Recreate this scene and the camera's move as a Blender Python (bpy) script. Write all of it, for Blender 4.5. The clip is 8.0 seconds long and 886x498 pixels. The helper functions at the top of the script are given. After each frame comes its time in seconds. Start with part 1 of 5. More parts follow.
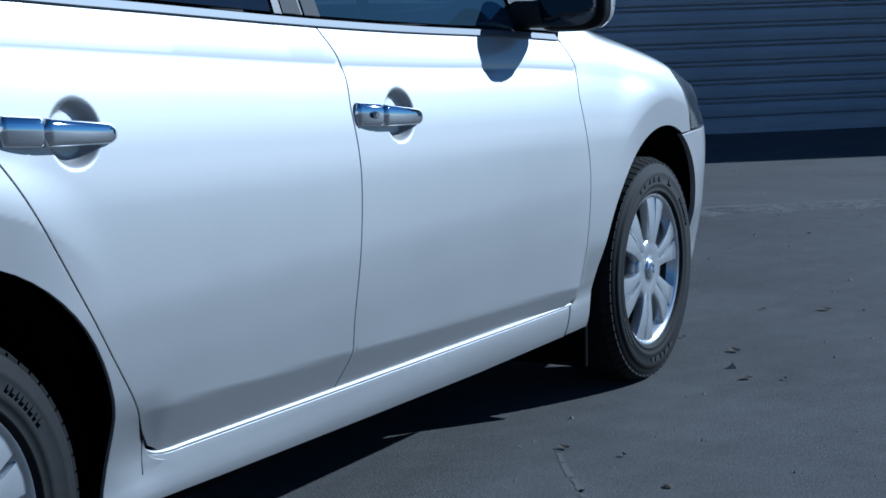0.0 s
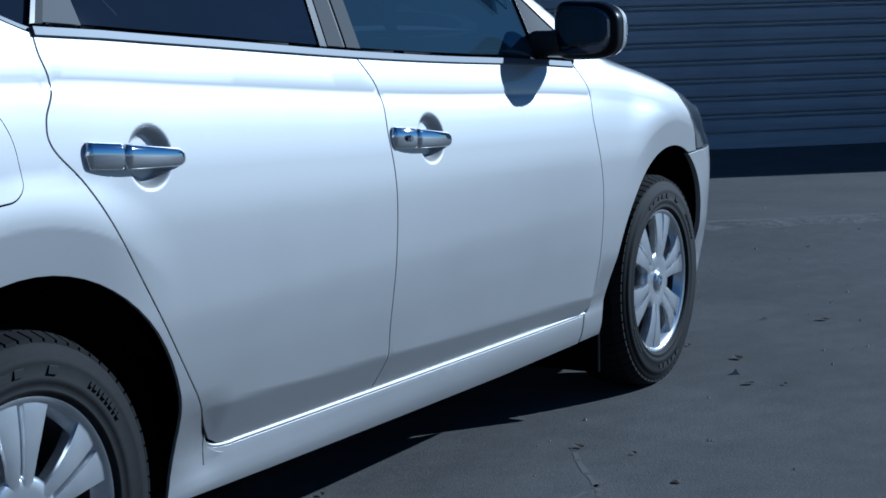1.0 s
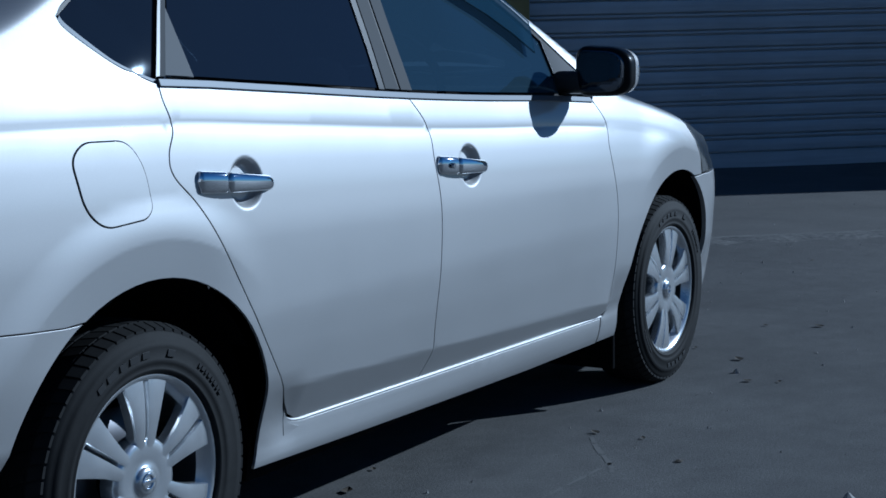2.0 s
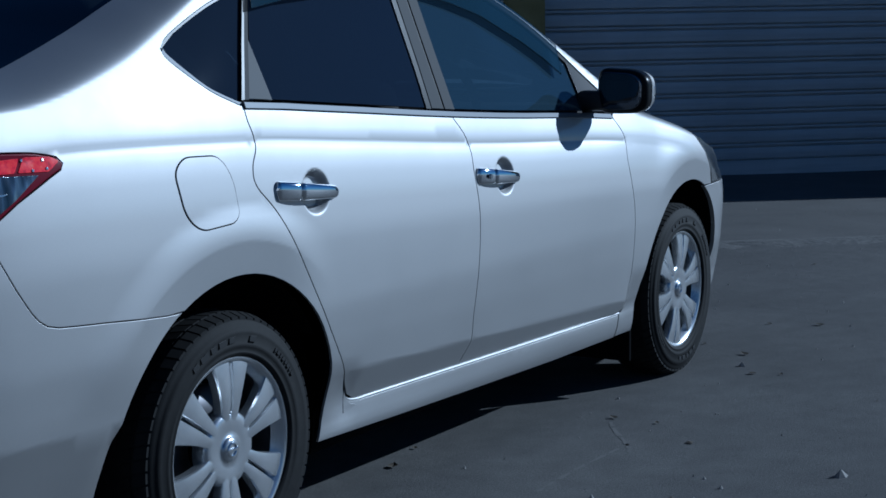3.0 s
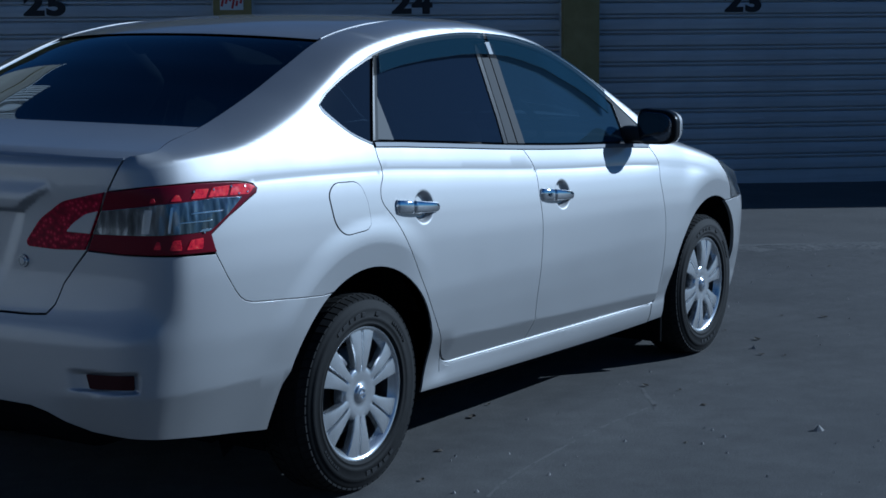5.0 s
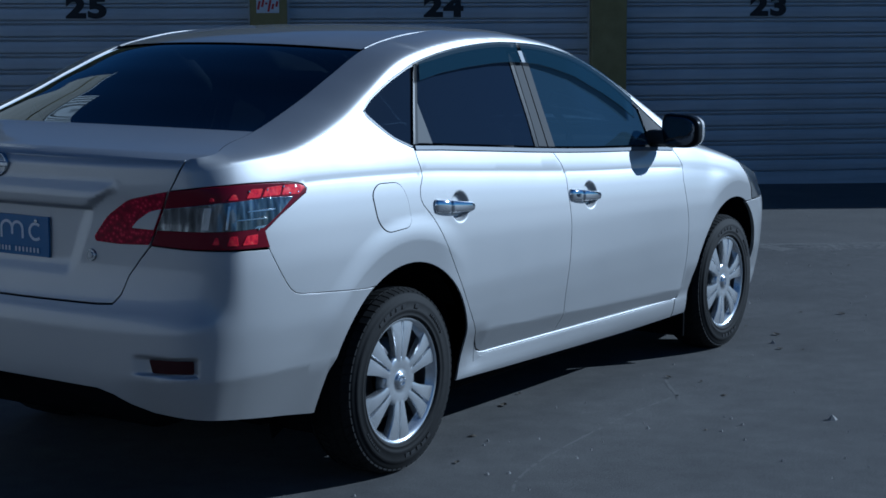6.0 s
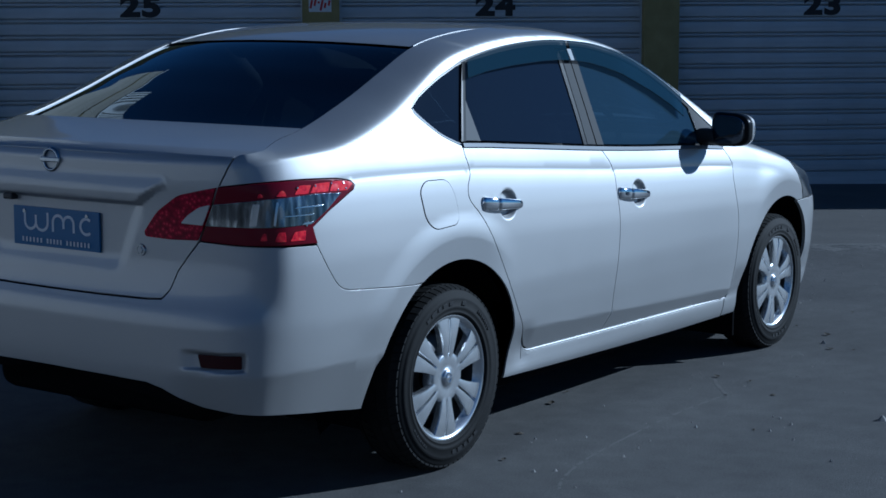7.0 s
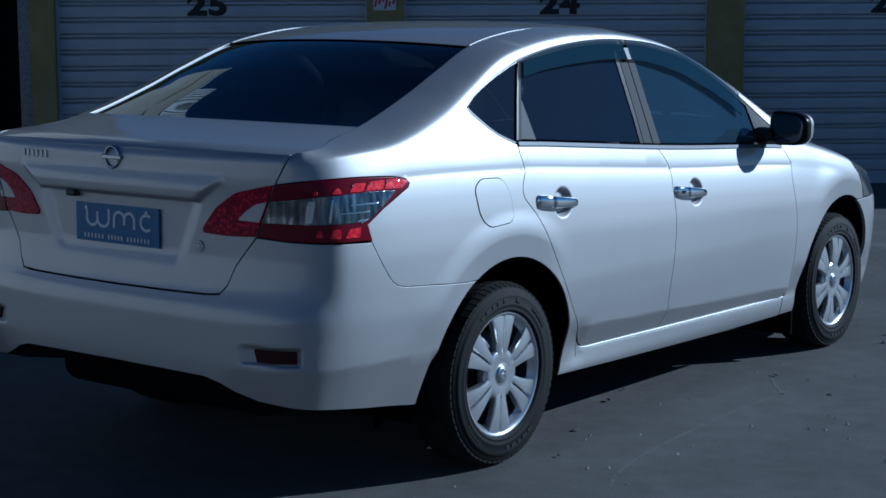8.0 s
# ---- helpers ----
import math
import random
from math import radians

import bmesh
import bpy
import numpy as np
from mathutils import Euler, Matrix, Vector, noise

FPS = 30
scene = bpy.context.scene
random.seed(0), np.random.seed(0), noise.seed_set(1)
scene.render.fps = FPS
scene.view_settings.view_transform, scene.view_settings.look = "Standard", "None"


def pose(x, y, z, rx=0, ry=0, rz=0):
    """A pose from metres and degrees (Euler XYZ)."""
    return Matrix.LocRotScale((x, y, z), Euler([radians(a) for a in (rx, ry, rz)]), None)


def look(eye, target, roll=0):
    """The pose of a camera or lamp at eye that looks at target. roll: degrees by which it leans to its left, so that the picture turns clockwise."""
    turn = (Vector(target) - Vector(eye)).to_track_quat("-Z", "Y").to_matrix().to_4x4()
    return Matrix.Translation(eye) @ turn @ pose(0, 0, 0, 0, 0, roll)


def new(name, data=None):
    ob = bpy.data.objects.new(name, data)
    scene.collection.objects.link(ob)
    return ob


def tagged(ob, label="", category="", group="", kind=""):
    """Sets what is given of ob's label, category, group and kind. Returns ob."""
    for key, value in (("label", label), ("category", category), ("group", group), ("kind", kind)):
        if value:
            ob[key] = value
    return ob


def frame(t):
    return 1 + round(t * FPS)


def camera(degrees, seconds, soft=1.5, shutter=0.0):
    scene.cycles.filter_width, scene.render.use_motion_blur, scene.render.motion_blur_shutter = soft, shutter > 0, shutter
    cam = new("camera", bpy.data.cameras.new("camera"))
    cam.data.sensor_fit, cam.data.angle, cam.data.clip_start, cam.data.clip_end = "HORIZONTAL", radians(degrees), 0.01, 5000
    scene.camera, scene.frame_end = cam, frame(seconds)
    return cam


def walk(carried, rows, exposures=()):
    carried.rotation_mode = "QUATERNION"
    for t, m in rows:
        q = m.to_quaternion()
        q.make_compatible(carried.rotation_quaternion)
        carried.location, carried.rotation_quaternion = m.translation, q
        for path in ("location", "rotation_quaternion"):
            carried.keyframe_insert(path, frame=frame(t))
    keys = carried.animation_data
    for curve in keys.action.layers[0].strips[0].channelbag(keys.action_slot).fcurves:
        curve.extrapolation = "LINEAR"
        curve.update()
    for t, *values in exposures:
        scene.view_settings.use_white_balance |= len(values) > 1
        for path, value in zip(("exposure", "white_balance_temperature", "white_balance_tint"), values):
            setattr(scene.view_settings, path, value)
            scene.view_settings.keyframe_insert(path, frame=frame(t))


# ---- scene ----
from mathutils.geometry import delaunay_2d_cdt

# ---------------------------------------------------------------- camera
cam = camera(30.26, 8.0, soft=1.6)
# seconds, eye x y z, heading (from +x towards +y), pitch, roll
PATH = [
    (0.0, -1.581, -2.556, 1.060, 29.22, -8.38, -1.21),
    (0.5, -1.721, -2.599, 1.090, 29.12, -8.28, -1.08),
    (1.0, -1.859, -2.642, 1.103, 29.21, -7.95, -1.10),
    (1.5, -2.152, -2.795, 1.146, 29.77, -7.66, -1.03),
    (3.0, -2.916, -3.103, 1.248, 30.29, -7.37, -0.55),
    (3.5, -3.188, -3.224, 1.290, 30.65, -7.40, -0.36),
    (4.0, -3.517, -3.387, 1.343, 31.05, -7.45, -0.13),
    (4.5, -3.854, -3.587, 1.401, 31.65, -7.50, 0.02),
    (6.0, -4.473, -3.913, 1.488, 33.08, -7.58, 0.28),
    (6.5, -4.475, -3.925, 1.487, 33.85, -7.62, 0.32),
    (7.0, -4.473, -3.933, 1.481, 34.93, -7.60, 0.31),
    (7.5, -4.477, -3.954, 1.485, 36.06, -7.65, 0.33),
    (8.0, -4.488, -3.996, 1.488, 37.31, -7.70, 0.27),
]


def eye_pose(x, y, z, heading, pitch, roll):
    a, b = radians(heading), radians(pitch)
    ahead = Vector((math.cos(a) * math.cos(b), math.sin(a) * math.cos(b), math.sin(b)))
    eye = Vector((x, y, z))
    return look(eye, eye + ahead, roll)


walk(cam, [(r[0], eye_pose(*r[1:])) for r in PATH],
     exposures=[(0.0, 0.36, 4650, 3), (1.5, 0.02, 4650, 3), (3.5, -0.28, 4600, 3), (4.5, -0.25, 4600, 3), (6.0, -0.06, 4600, 3), (8.0, -0.04, 4600, 3)])

# ---------------------------------------------------------------- light
SUN = Vector((0.744, -0.529, 0.413)).normalized()
world = bpy.data.worlds.new("world")
scene.world = world
world.use_nodes = True
wn = world.node_tree
sky = wn.nodes.new("ShaderNodeTexSky")
sky.sky_type, sky.sun_disc = "NISHITA", False
sky.sun_elevation = math.asin(SUN.z)
sky.sun_rotation = math.atan2(SUN.x, SUN.y)
sky.altitude, sky.air_density, sky.dust_density, sky.ozone_density = 1500.0, 1.0, 0.0, 6.0
wn.links.new(sky.outputs[0], wn.nodes["Background"].inputs[0])
wn.nodes["Background"].inputs[1].default_value = 0.034
sun = new("sun", bpy.data.lights.new("sun", "SUN"))
sun.data.energy, sun.data.angle, sun.data.color = 3.5, radians(0.53), (1.0, 0.945, 0.865)
sun.matrix_world = look(SUN * 30, (0, 0, 0))


# ---------------------------------------------------------------- materials
class Mat:
    """A small helper round one Principled node material."""

    def __init__(self, name, color=(0.5, 0.5, 0.5), rough=0.5, metal=0.0, **more):
        self.m = bpy.data.materials.new(name)
        self.m.use_nodes = True
        self.t = self.m.node_tree
        self.b = self.t.nodes["Principled BSDF"]
        self.set(Base_Color=(*color, 1), Roughness=rough, Metallic=metal, **more)

    def set(self, **values):
        for key, v in values.items():
            self.b.inputs[key.replace("_", " ")].default_value = v
        return self

    def node(self, kind, **inputs):
        n = self.t.nodes.new(kind)
        for key, v in inputs.items():
            n.inputs[key.replace("_", " ")].default_value = v
        return n

    def coords(self, scale=1.0, stretch=(1, 1, 1)):
        tc = self.node("ShaderNodeTexCoord")
        mp = self.node("ShaderNodeMapping")
        mp.inputs["Scale"].default_value = [scale * a for a in stretch]
        self.t.links.new(tc.outputs["Object"], mp.inputs["Vector"])
        return mp.outputs[0]

    def noise(self, scale, detail=4.0, rough=0.6, stretch=(1, 1, 1)):
        n = self.node("ShaderNodeTexNoise", Scale=1.0, Detail=detail, Roughness=rough)
        self.t.links.new(self.coords(scale, stretch), n.inputs["Vector"])
        return n.outputs[0]

    def ramp(self, value, stops):
        r = self.node("ShaderNodeValToRGB")
        e = r.color_ramp.elements
        while len(e) < len(stops):
            e.new(0.5)
        for k, (p, c) in enumerate(stops):
            e[k].position, e[k].color = p, (*c, 1) if len(c) == 3 else c
        self.t.links.new(value, r.inputs[0])
        return r.outputs[0]

    def mix(self, a, b, fac=0.5, blend="MIX"):
        n = self.t.nodes.new("ShaderNodeMix")
        n.data_type, n.blend_type = "RGBA", blend
        for sock, v in ((n.inputs[0], fac), (n.inputs[6], a), (n.inputs[7], b)):
            if hasattr(v, "default_value") and hasattr(v, "is_linked"):
                self.t.links.new(v, sock)
            else:
                sock.default_value = v if isinstance(v, float) else (*v, 1)
        return n.outputs[2]

    def link(self, value, name):
        self.t.links.new(value, self.b.inputs[name])
        return self

    def bump(self, value, strength=0.2, distance=0.01):
        n = self.node("ShaderNodeBump", Strength=strength, Distance=distance)
        self.t.links.new(value, n.inputs["Height"])
        self.t.links.new(n.outputs[0], self.b.inputs["Normal"])
        return self


def grey(v):
    return (v, v, v)


paint = Mat("silver_paint", (0.50, 0.495, 0.49), 0.57, 0.80, Coat_Weight=0.9, Coat_Roughness=0.03, Coat_IOR=1.5)
fl = paint.noise(900, 2, 0.5)
paint.link(paint.mix((0.445, 0.442, 0.438), (0.54, 0.535, 0.53), fl), "Base Color")
dust = paint.noise(3.0, 5, 0.65)
paint.link(paint.ramp(dust, [(0.3, grey(0.55)), (0.75, grey(0.60))]), "Roughness")
paint = paint.m

# near-black: the shade of hollows and gaps is put into the colour
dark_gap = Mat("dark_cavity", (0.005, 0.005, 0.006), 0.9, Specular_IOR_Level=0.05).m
plastic = Mat("black_plastic", (0.018, 0.018, 0.02), 0.45)
plastic.bump(plastic.noise(600, 2), 0.15, 0.001)
plastic = plastic.m
gloss_black = Mat("gloss_black", (0.008, 0.009, 0.011), 0.3, 0.0, Specular_IOR_Level=0.12).m
pillar_trim = Mat("pillar_trim", (0.048, 0.051, 0.055), 0.65, 0.0, Specular_IOR_Level=0.2).m
belt_metal = Mat("belt_metal", (0.12, 0.13, 0.145), 0.5, 0.3, Specular_IOR_Level=0.3).m
chrome = Mat("chrome", (0.86, 0.89, 0.93), 0.04, 1.0).m
satin_chrome = Mat("satin_chrome", (0.40, 0.42, 0.45), 0.24, 1.0).m

tyre_m = Mat("tyre_rubber", (0.016, 0.016, 0.018), 0.75, Specular_IOR_Level=0.28)
tn = tyre_m.noise(40, 5)
tyre_m.link(tyre_m.ramp(tn, [(0.3, grey(0.006)), (0.8, grey(0.013))]), "Base Color")
tyre_m.bump(tyre_m.noise(300, 3), 0.2, 0.001)
tyre_m = tyre_m.m
tyre_mark = Mat("tyre_lettering", (0.005, 0.005, 0.006), 0.6).m

rim_m = Mat("wheel_silver", (0.60, 0.62, 0.65), 0.27, 0.80, Coat_Weight=0.4, Coat_Roughness=0.1)
rn = rim_m.noise(14, 5)
rim_m.link(rim_m.ramp(rn, [(0.35, (0.64, 0.655, 0.67)), (0.7, (0.76, 0.775, 0.79))]), "Base Color")
rim_m = rim_m.m
steel_dark = Mat("brake_steel", (0.12, 0.12, 0.13), 0.45, 0.8).m


def thin_glass(name, tint, ior=1.5, film=None):
    """A thin pane: tinted see-through with a mirror gloss by Fresnel."""
    m = Mat(name)
    t = m.t
    out = t.nodes["Material Output"]
    tr = t.nodes.new("ShaderNodeBsdfTransparent")
    tr.inputs[0].default_value = (*tint, 1)
    gl = t.nodes.new("ShaderNodeBsdfGlossy")
    gl.inputs["Roughness"].default_value = 0.015
    gl.inputs["Color"].default_value = (0.80, 0.90, 1.0, 1)
    fr = t.nodes.new("ShaderNodeFresnel")
    fr.inputs[0].default_value = ior
    mx = t.nodes.new("ShaderNodeMixShader")
    t.links.new(fr.outputs[0], mx.inputs[0])
    if film:
        # film: a weak bluish diffuse colour added to the see-through tint
        df = t.nodes.new("ShaderNodeBsdfDiffuse")
        df.inputs[0].default_value = (*film, 1)
        ad = t.nodes.new("ShaderNodeAddShader")
        t.links.new(tr.outputs[0], ad.inputs[0])
        t.links.new(df.outputs[0], ad.inputs[1])
        t.links.new(ad.outputs[0], mx.inputs[1])
    else:
        t.links.new(tr.outputs[0], mx.inputs[1])
    t.links.new(gl.outputs[0], mx.inputs[2])
    t.links.new(mx.outputs[0], out.inputs[0])
    t.nodes.remove(m.b)
    return m.m


glass_side = thin_glass("tinted_side_glass", (0.012, 0.018, 0.026), 1.36, (0.016, 0.022, 0.035))
glass_front_door = thin_glass("front_side_glass", (0.06, 0.085, 0.11), 1.4, (0.029, 0.052, 0.074))
glass_left = thin_glass("left_side_glass", (0.5, 0.54, 0.55))
glass_rear = thin_glass("tinted_rear_glass", (0.08, 0.095, 0.11), 1.6)
glass_wind = thin_glass("windscreen_glass", (0.45, 0.47, 0.47))
visor_m = Mat("smoke_acrylic", (0.020, 0.048, 0.070), 0.04, 0.0, Specular_IOR_Level=0.4, Alpha=0.72).m
lens_red = Mat("red_lens", (0.9, 0.03, 0.05), 0.35, 0.0, Specular_IOR_Level=0.1, Coat_Weight=0.35, Coat_Roughness=0.03)
lr = lens_red.noise(70, 3, 0.6)
lens_red.link(lens_red.ramp(lr, [(0.34, (0.55, 0.006, 0.03)), (0.5, (0.95, 0.02, 0.05)), (0.64, (1.0, 0.06, 0.06)), (0.74, (1.0, 0.20, 0.15))]), "Base Color")
lens_red = lens_red.m
lens_dark = Mat("smoked_red_lens", (0.035, 0.001, 0.004), 0.25, Specular_IOR_Level=0.3).m
lens_mid = Mat("crimson_lens", (0.42, 0.004, 0.04), 0.3, 0.0, Specular_IOR_Level=0.1, Coat_Weight=0.3, Coat_Roughness=0.03)
lm = lens_mid.node("ShaderNodeTexVoronoi", Scale=1.0)
lens_mid.t.links.new(lens_mid.coords(75), lm.inputs["Vector"])
lens_mid.link(lens_mid.ramp(lm.outputs["Distance"], [(0.18, (0.75, 0.02, 0.07)), (0.40, (0.36, 0.003, 0.03)), (0.8, (0.20, 0.002, 0.02))]), "Base Color")
lens_mid = lens_mid.m
lens_deep = Mat("deep_red_lens", (0.15, 0.0015, 0.014), 0.3, 0.0, Specular_IOR_Level=0.1, Coat_Weight=0.3, Coat_Roughness=0.03).m
lamp_chrome = Mat("lamp_reflector", (0.62, 0.64, 0.66), 0.18, 1.0).m
plate_blue = Mat("plate_blue", (0.012, 0.125, 0.31), 0.35, Coat_Weight=0.5)
plate_blue = plate_blue.m
white_mark = Mat("white_print", (0.72, 0.74, 0.76), 0.5).m

trim_beige = Mat("beige_trim", (0.34, 0.30, 0.24), 0.8).m
seat_m = Mat("dark_seat_cloth", (0.035, 0.034, 0.034), 0.9)
seat_m.bump(seat_m.noise(400, 2), 0.3, 0.002)
seat_m = seat_m.m

asphalt = Mat("asphalt", grey(0.06), 0.85)
a1 = asphalt.noise(1.1, 6, 0.62)
a2 = asphalt.noise(160, 4, 0.7)
a3 = asphalt.noise(9, 5, 0.6)
base = asphalt.ramp(a1, [(0.30, (0.082, 0.080, 0.078)), (0.52, (0.105, 0.103, 0.100)), (0.75, (0.128, 0.125, 0.120))])
fine = asphalt.ramp(a2, [(0.25, grey(0.55)), (0.5, grey(0.95)), (0.72, grey(1.5))])
mid = asphalt.ramp(a3, [(0.3, grey(0.86)), (0.7, grey(1.12))])
asphalt.link(asphalt.mix(asphalt.mix(base, fine, 1.0, "MULTIPLY"), mid, 1.0, "MULTIPLY"), "Base Color")
asphalt.bump(a2, 0.5, 0.004)
asphalt = asphalt.m

concrete = Mat("concrete_apron", grey(0.2), 0.85)
c1 = concrete.noise(1.7, 6, 0.65)
c2 = concrete.noise(90, 4, 0.7)
cb = concrete.ramp(c1, [(0.3, (0.090, 0.088, 0.084)), (0.6, (0.118, 0.115, 0.110)), (0.8, (0.145, 0.141, 0.135))])
concrete.link(concrete.mix(cb, concrete.ramp(c2, [(0.3, grey(0.8)), (0.7, grey(1.15))]), 1.0, "MULTIPLY"), "Base Color")
concrete.bump(c2, 0.3, 0.003)
concrete = concrete.m

edge_conc = Mat("rough_concrete_edge", grey(0.25), 0.9)
e1 = edge_conc.noise(26, 6, 0.7)
edge_conc.link(edge_conc.ramp(e1, [(0.32, (0.085, 0.084, 0.08)), (0.5, (0.135, 0.132, 0.126)), (0.7, (0.21, 0.205, 0.195))]), "Base Color")
edge_conc.bump(e1, 0.6, 0.01)
edge_conc = edge_conc.m

shutter_m = Mat("painted_shutter", (0.46, 0.48, 0.50), 0.5, 0.1)
s1 = shutter_m.noise(1.3, 5, 0.6)
s2 = shutter_m.noise(6, 5, 0.7, (0.15, 1, 3))
sb = shutter_m.ramp(s1, [(0.3, (0.46, 0.48, 0.50)), (0.7, (0.57, 0.59, 0.61))])
shutter_m.link(shutter_m.mix(sb, shutter_m.ramp(s2, [(0.3, grey(0.8)), (0.6, grey(1.03))]), 1.0, "MULTIPLY"), "Base Color")
shutter_m = shutter_m.m
pier_m = Mat("olive_painted_block", (0.30, 0.25, 0.10), 0.8)
p1_ = pier_m.noise(5, 6, 0.65)
pier_m.link(pier_m.ramp(p1_, [(0.3, (0.25, 0.205, 0.075)), (0.7, (0.36, 0.30, 0.125))]), "Base Color")
pier_m.bump(pier_m.noise(70, 4), 0.35, 0.004)
pier_m = pier_m.m
pale_wall = Mat("pale_beige_wall", (0.48, 0.45, 0.39), 0.9)
pw = pale_wall.noise(0.8, 5, 0.6)
pale_wall.link(pale_wall.ramp(pw, [(0.3, (0.40, 0.39, 0.375)), (0.7, (0.48, 0.47, 0.45))]), "Base Color")
pale_wall = pale_wall.m
render_m = Mat("grey_pebble_render", (0.3, 0.3, 0.3), 0.95)
r1 = render_m.noise(60, 5, 0.8)
render_m.link(render_m.ramp(r1, [(0.35, grey(0.17)), (0.65, grey(0.42))]), "Base Color")
render_m.bump(r1, 0.8, 0.01)
render_m = render_m.m
cream_render = Mat("cream_render", (0.46, 0.42, 0.34), 0.9)
r2 = cream_render.noise(1.5, 5, 0.7)
cream_render.link(cream_render.ramp(r2, [(0.3, (0.40, 0.36, 0.29)), (0.7, (0.52, 0.48, 0.40))]), "Base Color")
cream_render = cream_render.m
black_print = Mat("black_print", (0.012, 0.012, 0.014), 0.6).m
red_print = Mat("red_print", (0.45, 0.03, 0.03), 0.6).m
sign_white = Mat("sign_white", (0.7, 0.7, 0.68), 0.5).m
# very dark colour stands in for the shade inside the open bay
dark_room = Mat("interior_shade", (0.03, 0.03, 0.03), 0.9).m
leaf_m = Mat("dry_leaf", (0.085, 0.07, 0.052), 0.8).m
stone_m = Mat("stone_chip", (0.30, 0.29, 0.27), 0.9).m
line_m = Mat("worn_paint_line", (0.135, 0.133, 0.128), 0.85).m


# ---------------------------------------------------------------- mesh helpers
def mesh_object(name, verts, faces, material, normals=None, smooth=True):
    me = bpy.data.meshes.new(name)
    me.from_pydata([tuple(v) for v in verts], [], [tuple(f) for f in faces])
    me.materials.append(material)
    if smooth:
        me.polygons.foreach_set("use_smooth", [True] * len(me.polygons))
    if normals is not None:
        me.normals_split_custom_set_from_vertices([tuple(n) for n in normals])
    return new(name, me)


def under(ob, parent, label=""):
    ob.parent = parent
    return tagged(ob, label) if label else ob


def part(name, bm, material, parent=None, label="", smooth=False, angle=None):
    me = bpy.data.meshes.new(name)
    bmesh.ops.recalc_face_normals(bm, faces=bm.faces[:])
    bm.to_mesh(me)
    bm.free()
    me.materials.append(material)
    if smooth or angle:
        me.polygons.foreach_set("use_smooth", [True] * len(me.polygons))
    if angle:
        me.set_sharp_from_angle(angle=radians(angle))
    ob = new(name, me)
    if parent is not None:
        ob.parent = parent
    return tagged(ob, label) if label else ob


def box(bm, lo, hi, bevel=0.0, m=None, seg=2):
    r = bmesh.ops.create_cube(bm, size=1.0)
    vs = r["verts"]
    for v in vs:
        v.co = Vector([lo[k] + (v.co[k] + 0.5) * (hi[k] - lo[k]) for k in range(3)])
    if bevel > 0:
        es = list({e for v in vs for e in v.link_edges})
        r = bmesh.ops.bevel(bm, geom=es, offset=bevel, segments=seg, profile=0.5, affect="EDGES")
        vs = list({v for f in r["faces"] for v in f.verts} | {v for v in vs if v.is_valid})
    if m is not None:
        bmesh.ops.transform(bm, matrix=m, verts=vs)
    return vs


def lathe(profile, n=96, axis="y", sharp=()):
    """verts, faces of a ring swept round the y axis; profile: (radius, y)."""
    verts, faces = [], []
    k = len(profile)
    for i in range(n):
        a = 2 * math.pi * i / n
        for r, y in profile:
            verts.append((r * math.cos(a), y, r * math.sin(a)))
    for i in range(n):
        j = (i + 1) % n
        for q in range(k - 1):
            faces.append((i * k + q, i * k + q + 1, j * k + q + 1, j * k + q))
    return verts, faces


def smooth01(a, b, x):
    t = np.clip((x - a) / (b - a), 0, 1)
    return t * t * (3 - 2 * t)


def pchip(xk, yk, x):
    """A smooth curve through knots with no overshoot."""
    xk, yk, x = np.asarray(xk, float), np.asarray(yk, float), np.asarray(x, float)
    h = np.diff(xk)
    d = np.diff(yk) / h
    m = np.zeros_like(yk)
    m[0], m[-1] = d[0], d[-1]
    ok = d[:-1] * d[1:] > 0
    w1, w2 = 2 * h[1:] + h[:-1], h[1:] + 2 * h[:-1]
    safe = np.where(ok, d[:-1], 1), np.where(ok, d[1:], 1)
    m[1:-1] = np.where(ok, (w1 + w2) / (w1 / safe[0] + w2 / safe[1]), 0)
    i = np.clip(np.searchsorted(xk, x) - 1, 0, len(h) - 1)
    t = (x - xk[i]) / h[i]
    tt = np.clip(t, 0, 1)
    h00, h10 = 2 * tt**3 - 3 * tt**2 + 1, tt**3 - 2 * tt**2 + tt
    y = h00 * yk[i] + h10 * h[i] * m[i] + (1 - h00) * yk[i + 1] + (tt**3 - tt**2) * h[i] * m[i + 1]
    return y + np.where(t < 0, t * h[i] * m[i], 0) + np.where(t > 1, (t - 1) * h[i] * m[i + 1], 0)


# ---------------------------------------------------------------- the shape of the car's skin
# The car stands along x (nose towards +x), rear axle at x = 0, its right side towards -y.
WHEELBASE, TYRE_R, HUB_Y = 2.70, 0.316, 0.818
PLAN = np.array([(-1.020, 0.0), (-1.018, 0.25), (-1.006, 0.45), (-0.984, 0.60), (-0.943, 0.73), (-0.87, 0.800), (-0.75, 0.834), (-0.55, 0.856),
                 (-0.30, 0.870), (0.0, 0.879), (0.6, 0.884), (1.3, 0.885), (2.0, 0.883), (2.5, 0.882), (2.80, 0.874),
                 (3.0, 0.858), (3.15, 0.830), (3.27, 0.785), (3.38, 0.690), (3.48, 0.50), (3.55, 0.27), (3.59, 0.0)])


